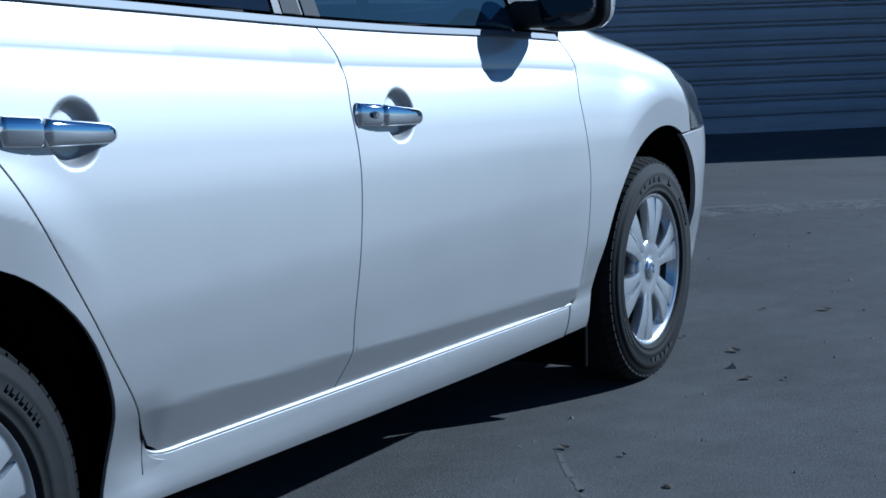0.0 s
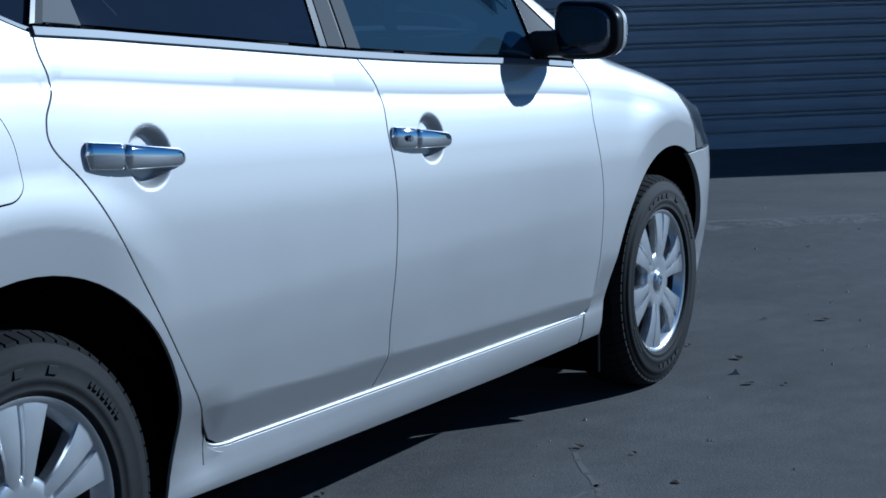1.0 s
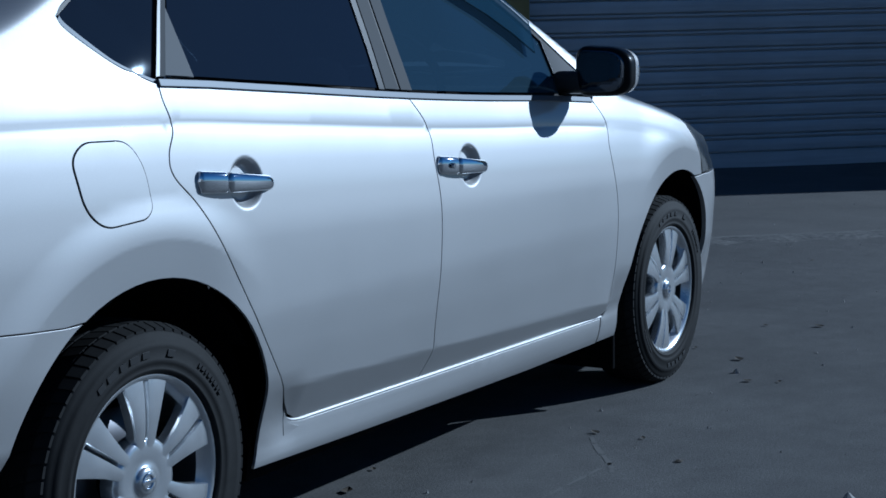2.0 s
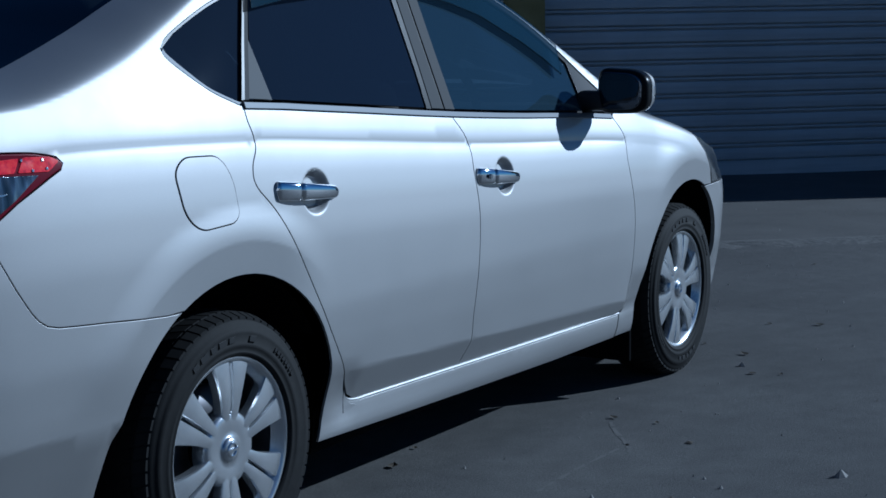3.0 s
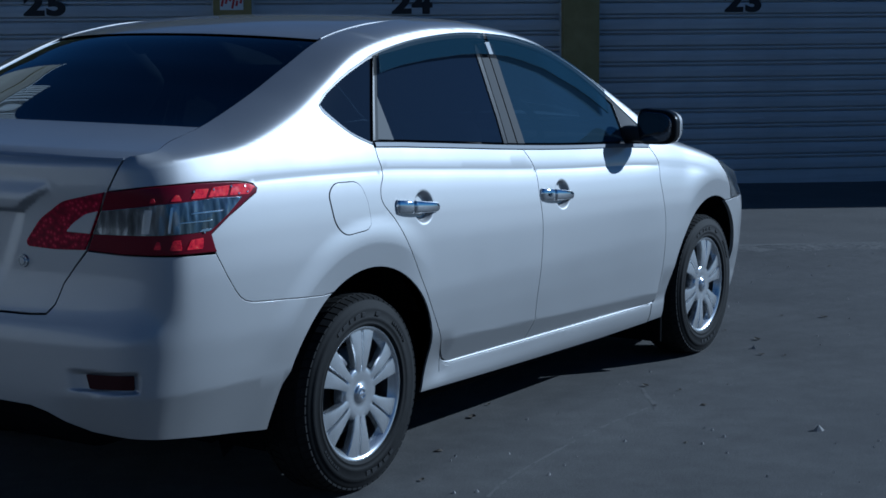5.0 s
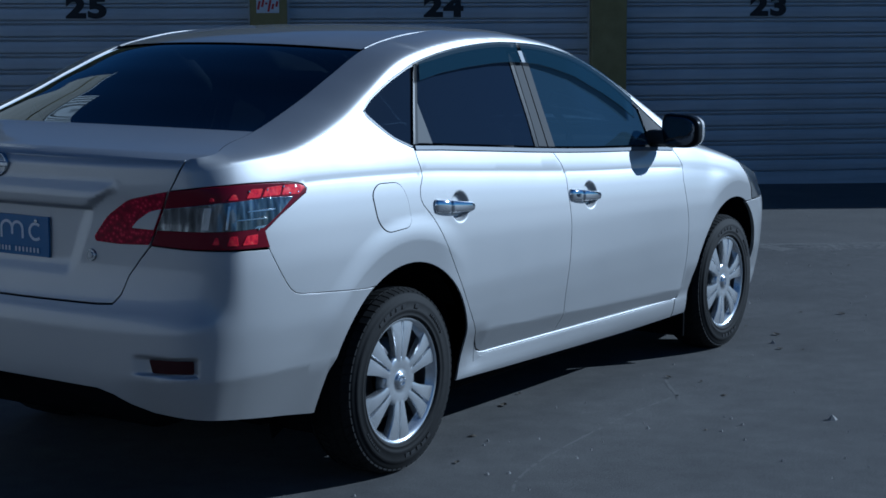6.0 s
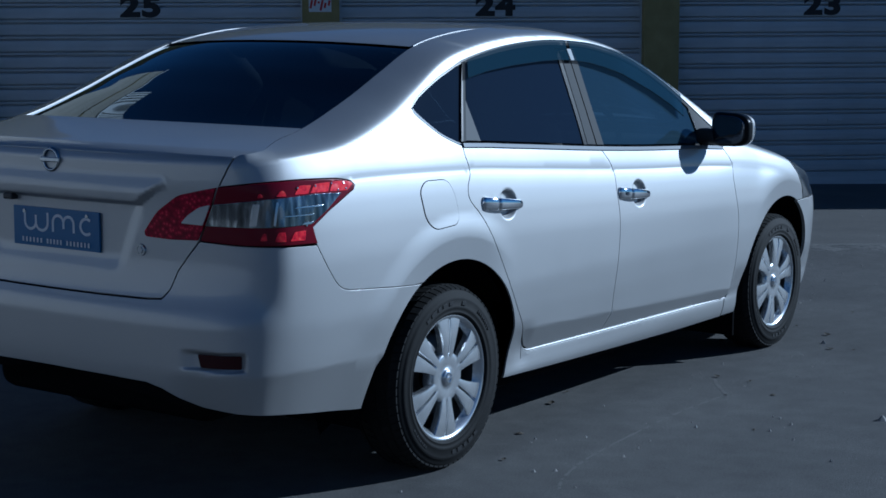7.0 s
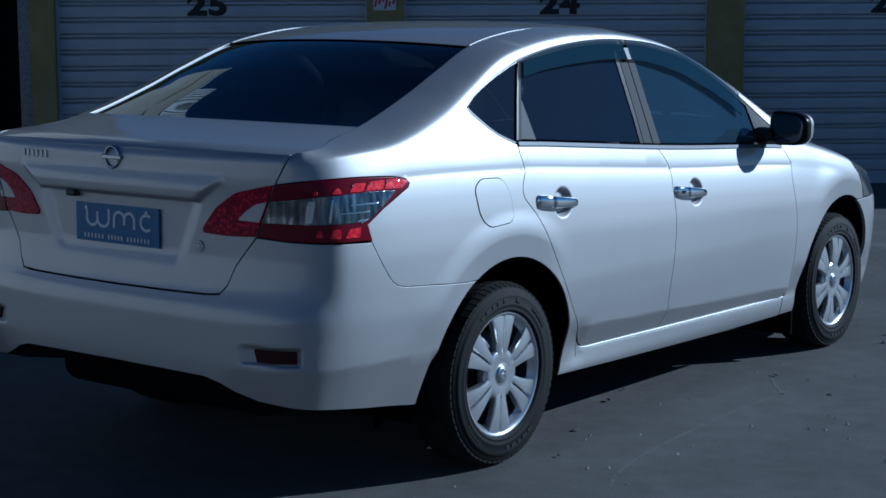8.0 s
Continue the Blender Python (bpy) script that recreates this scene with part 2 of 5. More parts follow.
def dense_plan():
    """The outline as a dense curve by arc length, from the tail's middle round the side to the nose."""
    p = np.vstack([PLAN[1] * (1, -1), PLAN, PLAN[-2] * (1, -1)])
    out = []
    for k in range(1, len(p) - 2):
        t = np.linspace(0, 1, 60, endpoint=False)[:, None]
        d = [max(np.linalg.norm(p[k + j] - p[k + j - 1]), 1e-6) ** 0.5 for j in (0, 1, 2)]
        m1 = (p[k] - p[k - 1]) / d[0] - (p[k + 1] - p[k - 1]) / (d[0] + d[1]) + (p[k + 1] - p[k]) / d[1]
        m2 = (p[k + 1] - p[k]) / d[1] - (p[k + 2] - p[k]) / (d[1] + d[2]) + (p[k + 2] - p[k + 1]) / d[2]
        m1, m2 = m1 * d[1], m2 * d[1]
        out.append((2 * t**3 - 3 * t**2 + 1) * p[k] + (t**3 - 2 * t**2 + t) * m1 + (3 * t**2 - 2 * t**3) * p[k + 1] + (t**3 - t**2) * m2)
    out = np.vstack(out + [p[-2][None]])
    # even out the curvature a little
    s = np.r_[0, np.cumsum(np.linalg.norm(np.diff(out, axis=0), axis=1))]
    even = np.linspace(0, s[-1], 1400)
    q = np.c_[np.interp(even, s, out[:, 0]), np.interp(even, s, out[:, 1])]
    for _ in range(260):
        a = np.vstack([q[1] * (1, -1), q, q[-2] * (1, -1)])
        q = 0.25 * a[:-2] + 0.5 * a[1:-1] + 0.25 * a[2:]
    s = np.r_[0, np.cumsum(np.linalg.norm(np.diff(q, axis=0), axis=1))]
    t = np.gradient(q, s, axis=0)
    t /= np.linalg.norm(t, axis=1)[:, None]
    return s, q, np.c_[-t[:, 1], t[:, 0]]


PS, PC, PN = dense_plan()
S_END = PS[-1]
_mid = slice(int(np.argmax(PC[:, 1] > 0.60)), len(PC) - int(np.argmax(PC[::-1, 1] > 0.60)))


def sx(x):
    """Arc length of the point of the right side at x."""
    return np.interp(x, PC[_mid, 0], PS[_mid])


def sy(y):
    """Arc length of the point of the tail at half-width y (right: positive)."""
    k = slice(0, int(np.argmax(PC[:, 1] > 0.80)))
    return np.sign(y) * np.interp(abs(y), PC[k, 1], PS[k])


X_KNOTS = [-1.02, -0.75, -0.45, 0.05, 0.47, 0.98, 1.35, 1.92, 2.35, 2.9, 3.6]
BELT = [1.060, 1.090, 1.105, 1.095, 1.069, 1.034, 1.013, 0.987, 0.955, 0.860, 0.735]
# upper edge of the body side: deck shut line, rear screen, roof ditch, windscreen, bonnet
EX = [-1.02, -0.92, -0.75, -0.60, -0.53, -0.28, -0.10, 0.14, 0.30, 0.45, 0.65, 0.85, 1.10, 1.35, 1.52, 1.76, 1.91, 2.12, 2.28, 2.50, 2.75, 3.10, 3.40, 3.60]
EZ = [1.100, 1.116, 1.138, 1.163, 1.180, 1.265, 1.338, 1.426, 1.459, 1.479, 1.494, 1.496, 1.481, 1.445, 1.406, 1.317, 1.246, 1.133, 1.040, 0.990, 0.940, 0.850, 0.765, 0.735]
EY = [0.02, 0.68, 0.660, 0.645, 0.638, 0.620, 0.605, 0.578, 0.568, 0.566, 0.567, 0.568, 0.568, 0.575, 0.590, 0.634, 0.668, 0.715, 0.735, 0.735, 0.710, 0.62, 0.40, 0.05]


def sill_top(x):
    """Height of the step between doors and sill, which falls towards the nose."""
    return 0.322 - 0.0125 * np.clip(np.asarray(x, float) - 0.6, 0.0, 1.6)


sill_step = [1.0]


def low_offset(s, x, y, z, zs):
    """The skin below the shoulder: side, tail and nose sections and the wheel arch lips."""
    zc = np.clip(0.440 - 0.041 * x, 0.35, 0.47)
    w_c = np.where(z < 0.60, z, 0.60 + (z - 0.60) * 0.30 / (zs - 0.60))
    cr = smooth01(-0.80, -0.50, x) * (1 - smooth01(1.85, 2.30, x))
    soft = pchip([0.33, 0.42, 0.52, 0.62, 0.72, 0.79, 0.845, 0.90, 0.925], [-0.028, -0.0185, -0.008, -0.0015, 0.0, -0.004, -0.0105, -0.0205, -0.026], w_c)
    belly = pchip([0.33, 0.42, 0.52, 0.62, 0.72, 0.79, 0.845, 0.875, 0.892, 0.90, 0.91, 0.925],
                  [-0.036, -0.0235, -0.0105, -0.002, 0.0, -0.0045, -0.0125, -0.0195, -0.0255, -0.0295, -0.0320, -0.0345], w_c)
    belly = belly * cr + soft * (1 - cr)
    foot = np.maximum(zc - z, 0)
    belly = belly - 0.37 * np.maximum(smooth01(0.37, 0.50, x), 1 - smooth01(-0.1, 0.1, x)) * (1 - 0.9 * (1 - smooth01(-0.45, -0.25, x))) * (np.sqrt(foot**2 + 0.002**2) - 0.002)
    zl = z + 0.322 - sill_top(x)
    sill = pchip([0.18, 0.225, 0.262, 0.30, 0.318, 0.324], [-0.12, -0.080, -0.062, -0.0545, -0.0530, -0.0535], zl)
    # the sill's upper edge follows the tuck of the doors
    sill = sill - 0.26 * np.maximum(zc - 0.365, 0) * smooth01(0.22, 0.315, zl)
    by_arch = np.maximum((1 - smooth01(0.50, 0.58, x)) * sill_step[0] + (1 - smooth01(0.44, 0.53, x)) * (1 - sill_step[0]), smooth01(2.15, 2.22, x))
    ks = (smooth01(0.3300, 0.3340, zl) * sill_step[0] + 1 - sill_step[0]) * (1 - by_arch) + smooth01(0.25, 0.46, z) * by_arch
    ks = np.maximum(ks, 1 - smooth01(-0.42, -0.30, x))
    side = sill * (1 - ks) + belly * ks
    tail = pchip([0.30, 0.34, 0.40, 0.48, 0.60, 0.635, 0.66, 0.70, 0.80, 0.92, 0.965, 1.03, 1.085, 1.12],
                 [-0.022, -0.014, -0.006, -0.001, -0.001, -0.007, -0.018, -0.032, -0.045, -0.046, -0.044, -0.038, -0.038, -0.06], z)
    nose = pchip([0.16, 0.24, 0.40, 0.55, 0.66, 0.75, 0.85], [-0.12, -0.03, 0.0, 0.0, -0.02, -0.07, -0.16], z)
    wt = 1 - smooth01(-0.990, -0.80, x)
    wn_ = smooth01(3.10, 3.40, x)
    low = side * (1 - wt) * (1 - wn_) + tail * wt + nose * wn_
    # wheel arch lips: a flat band with a crisp upper edge that swells out of the side
    for cx in (0.0, WHEELBASE):
        r = np.hypot(x - cx, z - TYRE_R)
        out_ = np.clip(1 - (np.sqrt(np.maximum(r - 0.482, 0) ** 2 + 0.006**2) - 0.006) / (0.085 if cx == 0.0 else 0.15), 0, 1)
        w = out_ * out_ * (3 - 2 * out_) * np.where(x < cx, smooth01(0.48, 0.68, z), smooth01(0.48, 0.70, z))
        w = w * (1 - (smooth01(0.14, 0.38, x - cx) if cx == 0.0 else smooth01(0.14, 0.38, cx - x)))
        band_ = 0.005 - 0.11 * np.maximum(0.482 - r, 0)
        low = low * (1 - w) + w * band_
    return low


def offset(s, z):
    """How far the skin lies outside the plan outline at arc length s and height z."""
    s = np.abs(s)
    x, y = np.interp(s, PS, PC[:, 0]), np.interp(s, PS, PC[:, 1])
    zs = pchip(X_KNOTS, BELT, x) - 0.076
    ze = pchip(EX, EZ, x)
    ye = pchip(EX, EY, x)
    zk = np.minimum(zs, ze - 0.05)
    low = low_offset(s, x, y, z, zs)
    dk = low_offset(s, x, y, zk, zs)
    # upper part: from the shoulder to the upper edge
    da, db = ye - y, dk - 0.004
    de = 0.5 * (da + db) - 0.5 * np.sqrt((da - db) ** 2 + 0.05**2)
    soft_start = lambda h: h - 0.035 * (1 - np.exp(-h / 0.035))
    lean = pchip([-1.0, -0.75, -0.30, 0.30, 1.30, 1.60, 2.0, 3.6], [0.42, 0.42, 0.42, 0.37, 0.37, 0.41, 0.44, 0.44], x)
    turn_in = pchip([-1.0, -0.75, -0.52, -0.25, 0.20, 1.25, 1.60, 3.6], [0.028, 0.036, 0.058, 0.070, 0.042, 0.036, 0.054, 0.070], x)
    lean = np.minimum(lean, 0.85 * (dk - de) / np.maximum(soft_start(np.maximum(ze - zk, 0.01)), 1e-3))
    rest = dk - lean * soft_start(np.maximum(ze - zk, 0.0)) - de
    q = np.clip(1 - (ze - z) / turn_in, 0, 1.3)
    up = dk - lean * soft_start(np.maximum(z - zk, 0)) - rest * q**2.2
    wu = smooth01(-0.008, 0.010, z - zk) * smooth01(0.66, 1.05, s)
    return low * (1 - wu) + up * wu


def skin(s, z, off=0.0):
    s = np.asarray(s, float)
    z = np.asarray(z, float)
    a = np.abs(s)
    c = np.c_[np.interp(a, PS, PC[:, 0]), np.interp(a, PS, PC[:, 1])]
    n = np.c_[np.interp(a, PS, PN[:, 0]), np.interp(a, PS, PN[:, 1])]
    d = offset(a, z) + off
    q = c + n * d[:, None]
    sign = np.where(s >= 0, -1.0, 1.0)
    return np.c_[q[:, 0], q[:, 1] * sign, z]


def skin_normals(s, z, fn=skin):
    h = 0.003
    a = fn(s + h, z) - fn(s - h, z)
    b = fn(s, z + h) - fn(s, z - h)
    n = np.cross(a, b)
    n /= np.maximum(np.linalg.norm(n, axis=1), 1e-9)[:, None]
    return n, a / (2 * h), b / (2 * h)


def inside(poly, pts):
    x, y = pts[:, 0], pts[:, 1]
    hit = np.zeros(len(pts), bool)
    q = np.roll(poly, -1, 0)
    for (x1, y1), (x2, y2) in zip(poly, q):
        c = (y1 > y) != (y2 > y)
        if y1 != y2:
            hit ^= c & (x < (x2 - x1) * (y - y1) / (y2 - y1) + x1)
    return hit


def resample(poly, step):
    out = []
    q = np.roll(poly, -1, 0)
    for a, b in zip(poly, q):
        k = max(1, int(round(np.linalg.norm(b - a) / step)))
        out += [a + (b - a) * t / k for t in range(k)]
    return np.array(out)


def rounded(pts, radii):
    """A polygon with its corners rounded; radii: one number or one for each corner."""
    pts = [np.array(p, float) for p in pts]
    if not hasattr(radii, "__len__"):
        radii = [radii] * len(pts)
    out = []
    for k, p in enumerate(pts):
        a, b = pts[k - 1] - p, pts[(k + 1) % len(pts)] - p
        la, lb = np.linalg.norm(a), np.linalg.norm(b)
        r = min(radii[k], 0.48 * la, 0.48 * lb)
        if r < 1e-4:
            out.append(p)
            continue
        p1, p2 = p + a / la * r, p + b / lb * r
        for t in np.linspace(0, 1, 7):
            out.append((1 - t) ** 2 * p1 + 2 * t * (1 - t) * p + t * t * p2)
    return np.array(out)


def curve(pts, n=10):
    """A smooth open curve through points (Catmull-Rom)."""
    p = np.array(pts, float)
    p = np.vstack([2 * p[0] - p[1], p, 2 * p[-1] - p[-2]])
    out = []
    for k in range(1, len(p) - 2):
        for t in np.linspace(0, 1, n, endpoint=False):
            out.append(0.5 * (2 * p[k] + (p[k + 1] - p[k - 1]) * t + (2 * p[k - 1] - 5 * p[k] + 4 * p[k + 1] - p[k + 2]) * t**2
                              + (3 * p[k] - p[k - 1] - 3 * p[k + 1] + p[k + 2]) * t**3))
    return [np.array(q) for q in out] + [p[-2]]


def in_s(pts):
    """Side points (x, z) as (arc length, z)."""
    return np.array([(sx(x), z) for x, z in pts])


lid_flat = None


def panel(name, poly, material, parent, off=0.0, gap=0.0011, depth=0.014, step=0.022, edge=0.0014, fn=skin, extra=(), label="", mirror=False):
    """A pressed sheet on the skin: an outline in (arc length, height), with rolled edges."""
    poly = np.array(poly, float)
    area = 0.5 * np.sum(poly[:, 0] * np.roll(poly[:, 1], -1) - np.roll(poly[:, 0], -1) * poly[:, 1])
    if area < 0:
        poly = poly[::-1]
    poly = resample(poly, step * 0.8)
    keep = np.linalg.norm(poly - np.roll(poly, 1, 0), axis=1) > 1e-5
    poly = poly[keep]
    t = np.roll(poly, -1, 0) - np.roll(poly, 1, 0)
    t /= np.maximum(np.linalg.norm(t, axis=1), 1e-9)[:, None]
    m = np.c_[t[:, 1], -t[:, 0]]
    rim = poly - m * (gap + edge)
    lo, hi = rim.min(0), rim.max(0)
    follow = lambda q: pchip(X_KNOTS, BELT, np.interp(np.abs(q), PS, PC[:, 0])) - 1.02 if fn is not lid_flat else 0 * q
    gx, gz = np.meshgrid(np.arange(lo[0] + step / 2, hi[0], step), np.arange(lo[1] - 0.3, hi[1] + 0.3, step))
    grid = np.c_[gx.ravel(), gz.ravel() + follow(gx.ravel()) * smooth01(0.33, 0.41, gz.ravel())]
    for (ex0, ez0, ex1, ez1, st) in extra:
        out_ = (grid[:, 0] < ex0) | (grid[:, 0] > ex1) | (grid[:, 1] < ez0) | (grid[:, 1] > ez1)
        gx, gz = np.meshgrid(np.arange(ex0, ex1, st), np.arange(ez0, ez1, st))
        gx, gz = gx.ravel(), gz.ravel() + follow(gx.ravel()) - float(follow(np.array([(max(ex0, lo[0]) + min(ex1, hi[0])) / 2]))[0])
        grid = np.vstack([grid[out_], np.c_[gx, gz]])
    grid = grid[inside(rim, grid)]
    if len(grid):
        near = np.full(len(grid), 9.0)
        for q in rim:
            near = np.minimum(near, np.hypot(*(grid - q).T))
        grid = grid[near > step * 0.45]
    pts = [Vector(p) for p in np.vstack([rim, grid])]
    n = len(rim)
    vo, _, fo, _, _, _ = delaunay_2d_cdt(pts, [], [list(range(n))], 1, 1e-6)
    vo = np.array([tuple(v) for v in vo])
    f3 = lambda s_, z_: fn(s_, z_, off)
    P = f3(vo[:, 0], vo[:, 1])
    N, _, _ = skin_normals(vo[:, 0], vo[:, 1], f3)
    R = f3(rim[:, 0], rim[:, 1])
    NR, A, B = skin_normals(rim[:, 0], rim[:, 1], f3)
    out3 = A * m[:, :1] + B * m[:, 1:]
    out3 /= np.maximum(np.linalg.norm(out3, axis=1), 1e-9)[:, None]
    out3 -= NR * np.sum(out3 * NR, 1)[:, None]
    mid_ = R + out3 * edge * 0.7 - NR * edge * 0.3
    low = R + out3 * edge - NR * edge
    deep = low - NR * depth
    nm = (NR + out3) / 1.41421
    k = len(P)
    verts = np.vstack([P, R, mid_, low, deep])
    norms = np.vstack([N, NR, nm, out3, out3])
    faces = [tuple(f) for f in fo]
    for i in range(n):
        j = (i + 1) % n
        for row in range(3):
            a = k + row * n
            faces.append((a + i, a + n + i, a + n + j, a + j))
    if mirror:
        verts, norms = verts * (1, -1, 1), norms * (1, -1, 1)
        faces = [f[::-1] for f in faces]
    ob = mesh_object(name, verts, faces, material, norms)
    return under(ob, parent, label)


def both(name, poly, material, parent, parent_left=None, **more):
    a = panel(name, poly, material, parent, **more)
    b = panel(name, poly, material, parent_left or parent, mirror=True, **more)
    return a, b


# ---------------------------------------------------------------- the car
car = tagged(new("car"), "silver four-door saloon parked on the asphalt yard", "car")


def arc(cx, r0, r1, a0, a1, n=26):
    """Points of a wheel arch from angle a0 to a1 (degrees, 90 is up), the radius easing from r0 at the ends to r1 on top."""
    out = []
    for a in np.linspace(a0, a1, n):
        w = max(0.0, math.sin(radians(a))) ** 0.7
        r = r0 * (1 - w) + r1 * w
        out.append((cx + r * math.cos(radians(a)), TYRE_R + r * math.sin(radians(a))))
    return out


REAR_SEAM = curve([(0.078, 1.096), (0.079, 1.062), (0.092, 1.010), (0.066, 0.960), (0.072, 0.915), (0.138, 0.850), (0.224, 0.732), (0.350, 0.545), (0.424, 0.440), (0.468, 0.378)], 6)
B_SEAM = curve([(1.014, 1.032), (1.074, 0.955), (1.076, 0.872), (1.088, 0.790), (1.092, 0.700), (1.086, 0.580), (1.080, 0.470), (1.084, 0.385), (1.068, 0.3186)], 6)
F_SEAM = curve([(2.085, 0.982), (2.142, 0.908), (2.136, 0.838), (2.152, 0.760), (2.178, 0.660), (2.187, 0.540), (2.187, 0.430), (2.186, 0.352), (2.172, 0.320)], 6)
DLO_TOP = curve([(-0.140, 1.228), (-0.100, 1.258), (0.035, 1.316), (0.135, 1.350), (0.25, 1.384), (0.50, 1.424), (0.80, 1.446), (1.05, 1.441), (1.25, 1.420), (1.53, 1.358),
                 (1.80, 1.240), (2.06, 1.070)], 5)
A_BASE = 2.26
TOP_EDGE = [(x, float(pchip(EX, EZ, x)) + 0.0020) for x in np.linspace(A_BASE, -0.84, 120)]
Q_LOW = curve([(0.078, 1.097), (0.050, 1.106), (-0.020, 1.134), (-0.085, 1.174), (-0.130, 1.208), (-0.140, 1.228)], 7)
LAMP_TOP = curve([(0.671, 1.022), (0.794, 1.034), (0.942, 1.040), (1.099, 1.035), (1.16, 1.0275)], 4)

# quarter panel, sill, roof rail and windscreen pillar in one pressing
BUMPER_SEAM = [(1.011, 0.841), (1.05, 0.775), (1.084, 0.727), (1.101, 0.709), (1.122, 0.696), (1.152, 0.689), (1.195, 0.6855), (1.32, 0.677), (1.46, 0.667)]


def sill_edge(x0, x1, drop, n=6):
    return [(x, float(sill_top(x)) - drop) for x in np.linspace(x0, x1, n)]


side = curve(BUMPER_SEAM[:3], 4)[:-1] + [np.array(p) for p in BUMPER_SEAM[2:]]
side = [tuple(p) for p in side]
side += [tuple(p) for p in in_s([p for p in arc(0.0, 0.385, 0.405, 119, -10) if p[1] > 0.265 and p[0] > -0.245])]
side += [tuple(p) for p in in_s([(0.376, 0.246), (0.7, 0.238), (1.2, 0.228), (1.7, 0.219), (2.16, 0.219)] + sill_edge(2.16, 0.60, 0.0014) + [(0.553, 0.3215), (0.520, 0.326), (0.492, 0.342)])]
side += [tuple(p) for p in in_s(REAR_SEAM[::-1])]
side += [tuple(p) for p in in_s(Q_LOW[1:-1])]
side += [tuple(p) for p in in_s(DLO_TOP)]
side += [tuple(p) for p in in_s([(2.13, 1.022)])] + [tuple(p) for p in in_s(TOP_EDGE)]
side += [(0.743, 1.118), (0.727, 1.112), (0.704, 1.074), (0.675, 1.026)] + [tuple(p) for p in LAMP_TOP]
side += [(1.185, 1.022), (1.197, 1.009), (1.189, 0.997), (1.16, 0.984), (1.069, 0.940), (0.997, 0.897)]
both("side_panel", side, paint, car, step=0.019, depth=0.005, extra=[(float(sx(-0.52)), 0.55, float(sx(0.40)), 0.84, 0.0062), (float(sx(-0.80)), 0.94, float(sx(0.06)), 1.06, 0.009), (float(sx(-0.80)), 1.06, float(sx(0.30)), 1.45, 0.0078), (float(sx(0.30)), 1.34, float(sx(1.60)), 1.53, 0.0085)])

# doors with their handle bowls
HANDLES = {"rear": (0.266, 0.888, 0.300, 0.884), "front": (1.214, 0.850, 1.256, 0.848)}


def bowl_skin(cx, cz):
    s0 = float(sx(cx))

    def fn(s, z, off=0.0):
        r = np.hypot((np.abs(s) - s0) / 0.060, (z - cz) / 0.056)
        dent = 0.021 * (1 - smooth01(0.62, 1.0, r))
        # the doors end above the step of the sill
        sill_step[0] = 0.0
        q = skin(s, z, off - dent)
        sill_step[0] = 1.0
        return q
    return fn


def belt_between(x0, x1, n=10):
    return [(x, float(pchip(X_KNOTS, BELT, x))) for x in np.linspace(x0, x1, n)]


rear_door = belt_between(0.080, 1.013) + B_SEAM[1:] + sill_edge(1.04, 0.60, -0.0030, 4) + [(0.556, 0.3265), (0.526, 0.331), (0.494, 0.346)] + REAR_SEAM[::-1][:-1]
front_door = belt_between(1.015, 2.084) + F_SEAM[1:] + sill_edge(2.13, 1.09, -0.0030, 5) + B_SEAM[::-1][:-1]
doors = {}
for which, poly in (("rear", rear_door), ("front", front_door)):
    hx, hz, bx, bz = HANDLES[which]
    b0 = float(sx(bx))
    doors[which] = both(which + "_door", in_s(poly), paint, car, fn=bowl_skin(bx, bz), step=0.024,
                        extra=[(0, 0.335, 9, 0.45, 0.010), (0, 0.84, 9, 1.0, 0.009), (float(sx(0.05)), 0.45, float(sx(0.66)), 0.84, 0.0080), (b0 - 0.075, bz - 0.075, b0 + 0.075, bz + 0.075, 0.0042)])


def skin_at(x, z, off=0.0):
    return skin(np.array([sx(x)]), np.array([z]), off)[0]


def handle_mesh(bm, mirror, x0, x1, h0, h1, lift, blunt):
    """A flat bowed bar along x from x0 to x1, of half-height h0 to h1."""
    n, k = 24, 16
    rows = []
    for i in range(n + 1):
        t = i / n
        x = x0 + (x1 - x0) * t
        g = (x + 0.126) / 0.252
        bow = 0.016 * max(0.0, 1 - (2 * g - 1) ** 2) ** 0.8 - 0.004 + lift
        ends = min(1, (t / blunt) ** 0.5 if t > 0 else 0.05) * min(1, ((1 - t) / (0.17 if x1 > 0.1 else 0.04)) ** 0.5 if t < 1 else 0.05)
        w = (h0 + (h1 - h0) * t) * ends
        th = 0.0105 * min(1, ends * 1.2)
        row = []
        for j in range(k):
            a = 2 * math.pi * j / k
            ca, sa = math.cos(a), math.sin(a)
            row.append(bm.verts.new((x, (-bow - th * math.copysign(abs(ca) ** 0.8, ca)) * (-1 if mirror else 1), w * math.copysign(abs(sa) ** 0.7, sa) - 0.085 * x)))
        rows.append(row)
    for i in range(n):
        for j in range(k):
            bm.faces.new((rows[i][j], rows[i + 1][j], rows[i + 1][(j + 1) % k], rows[i][(j + 1) % k]))
    bm.faces.new(rows[0])
    bm.faces.new(rows[-1])


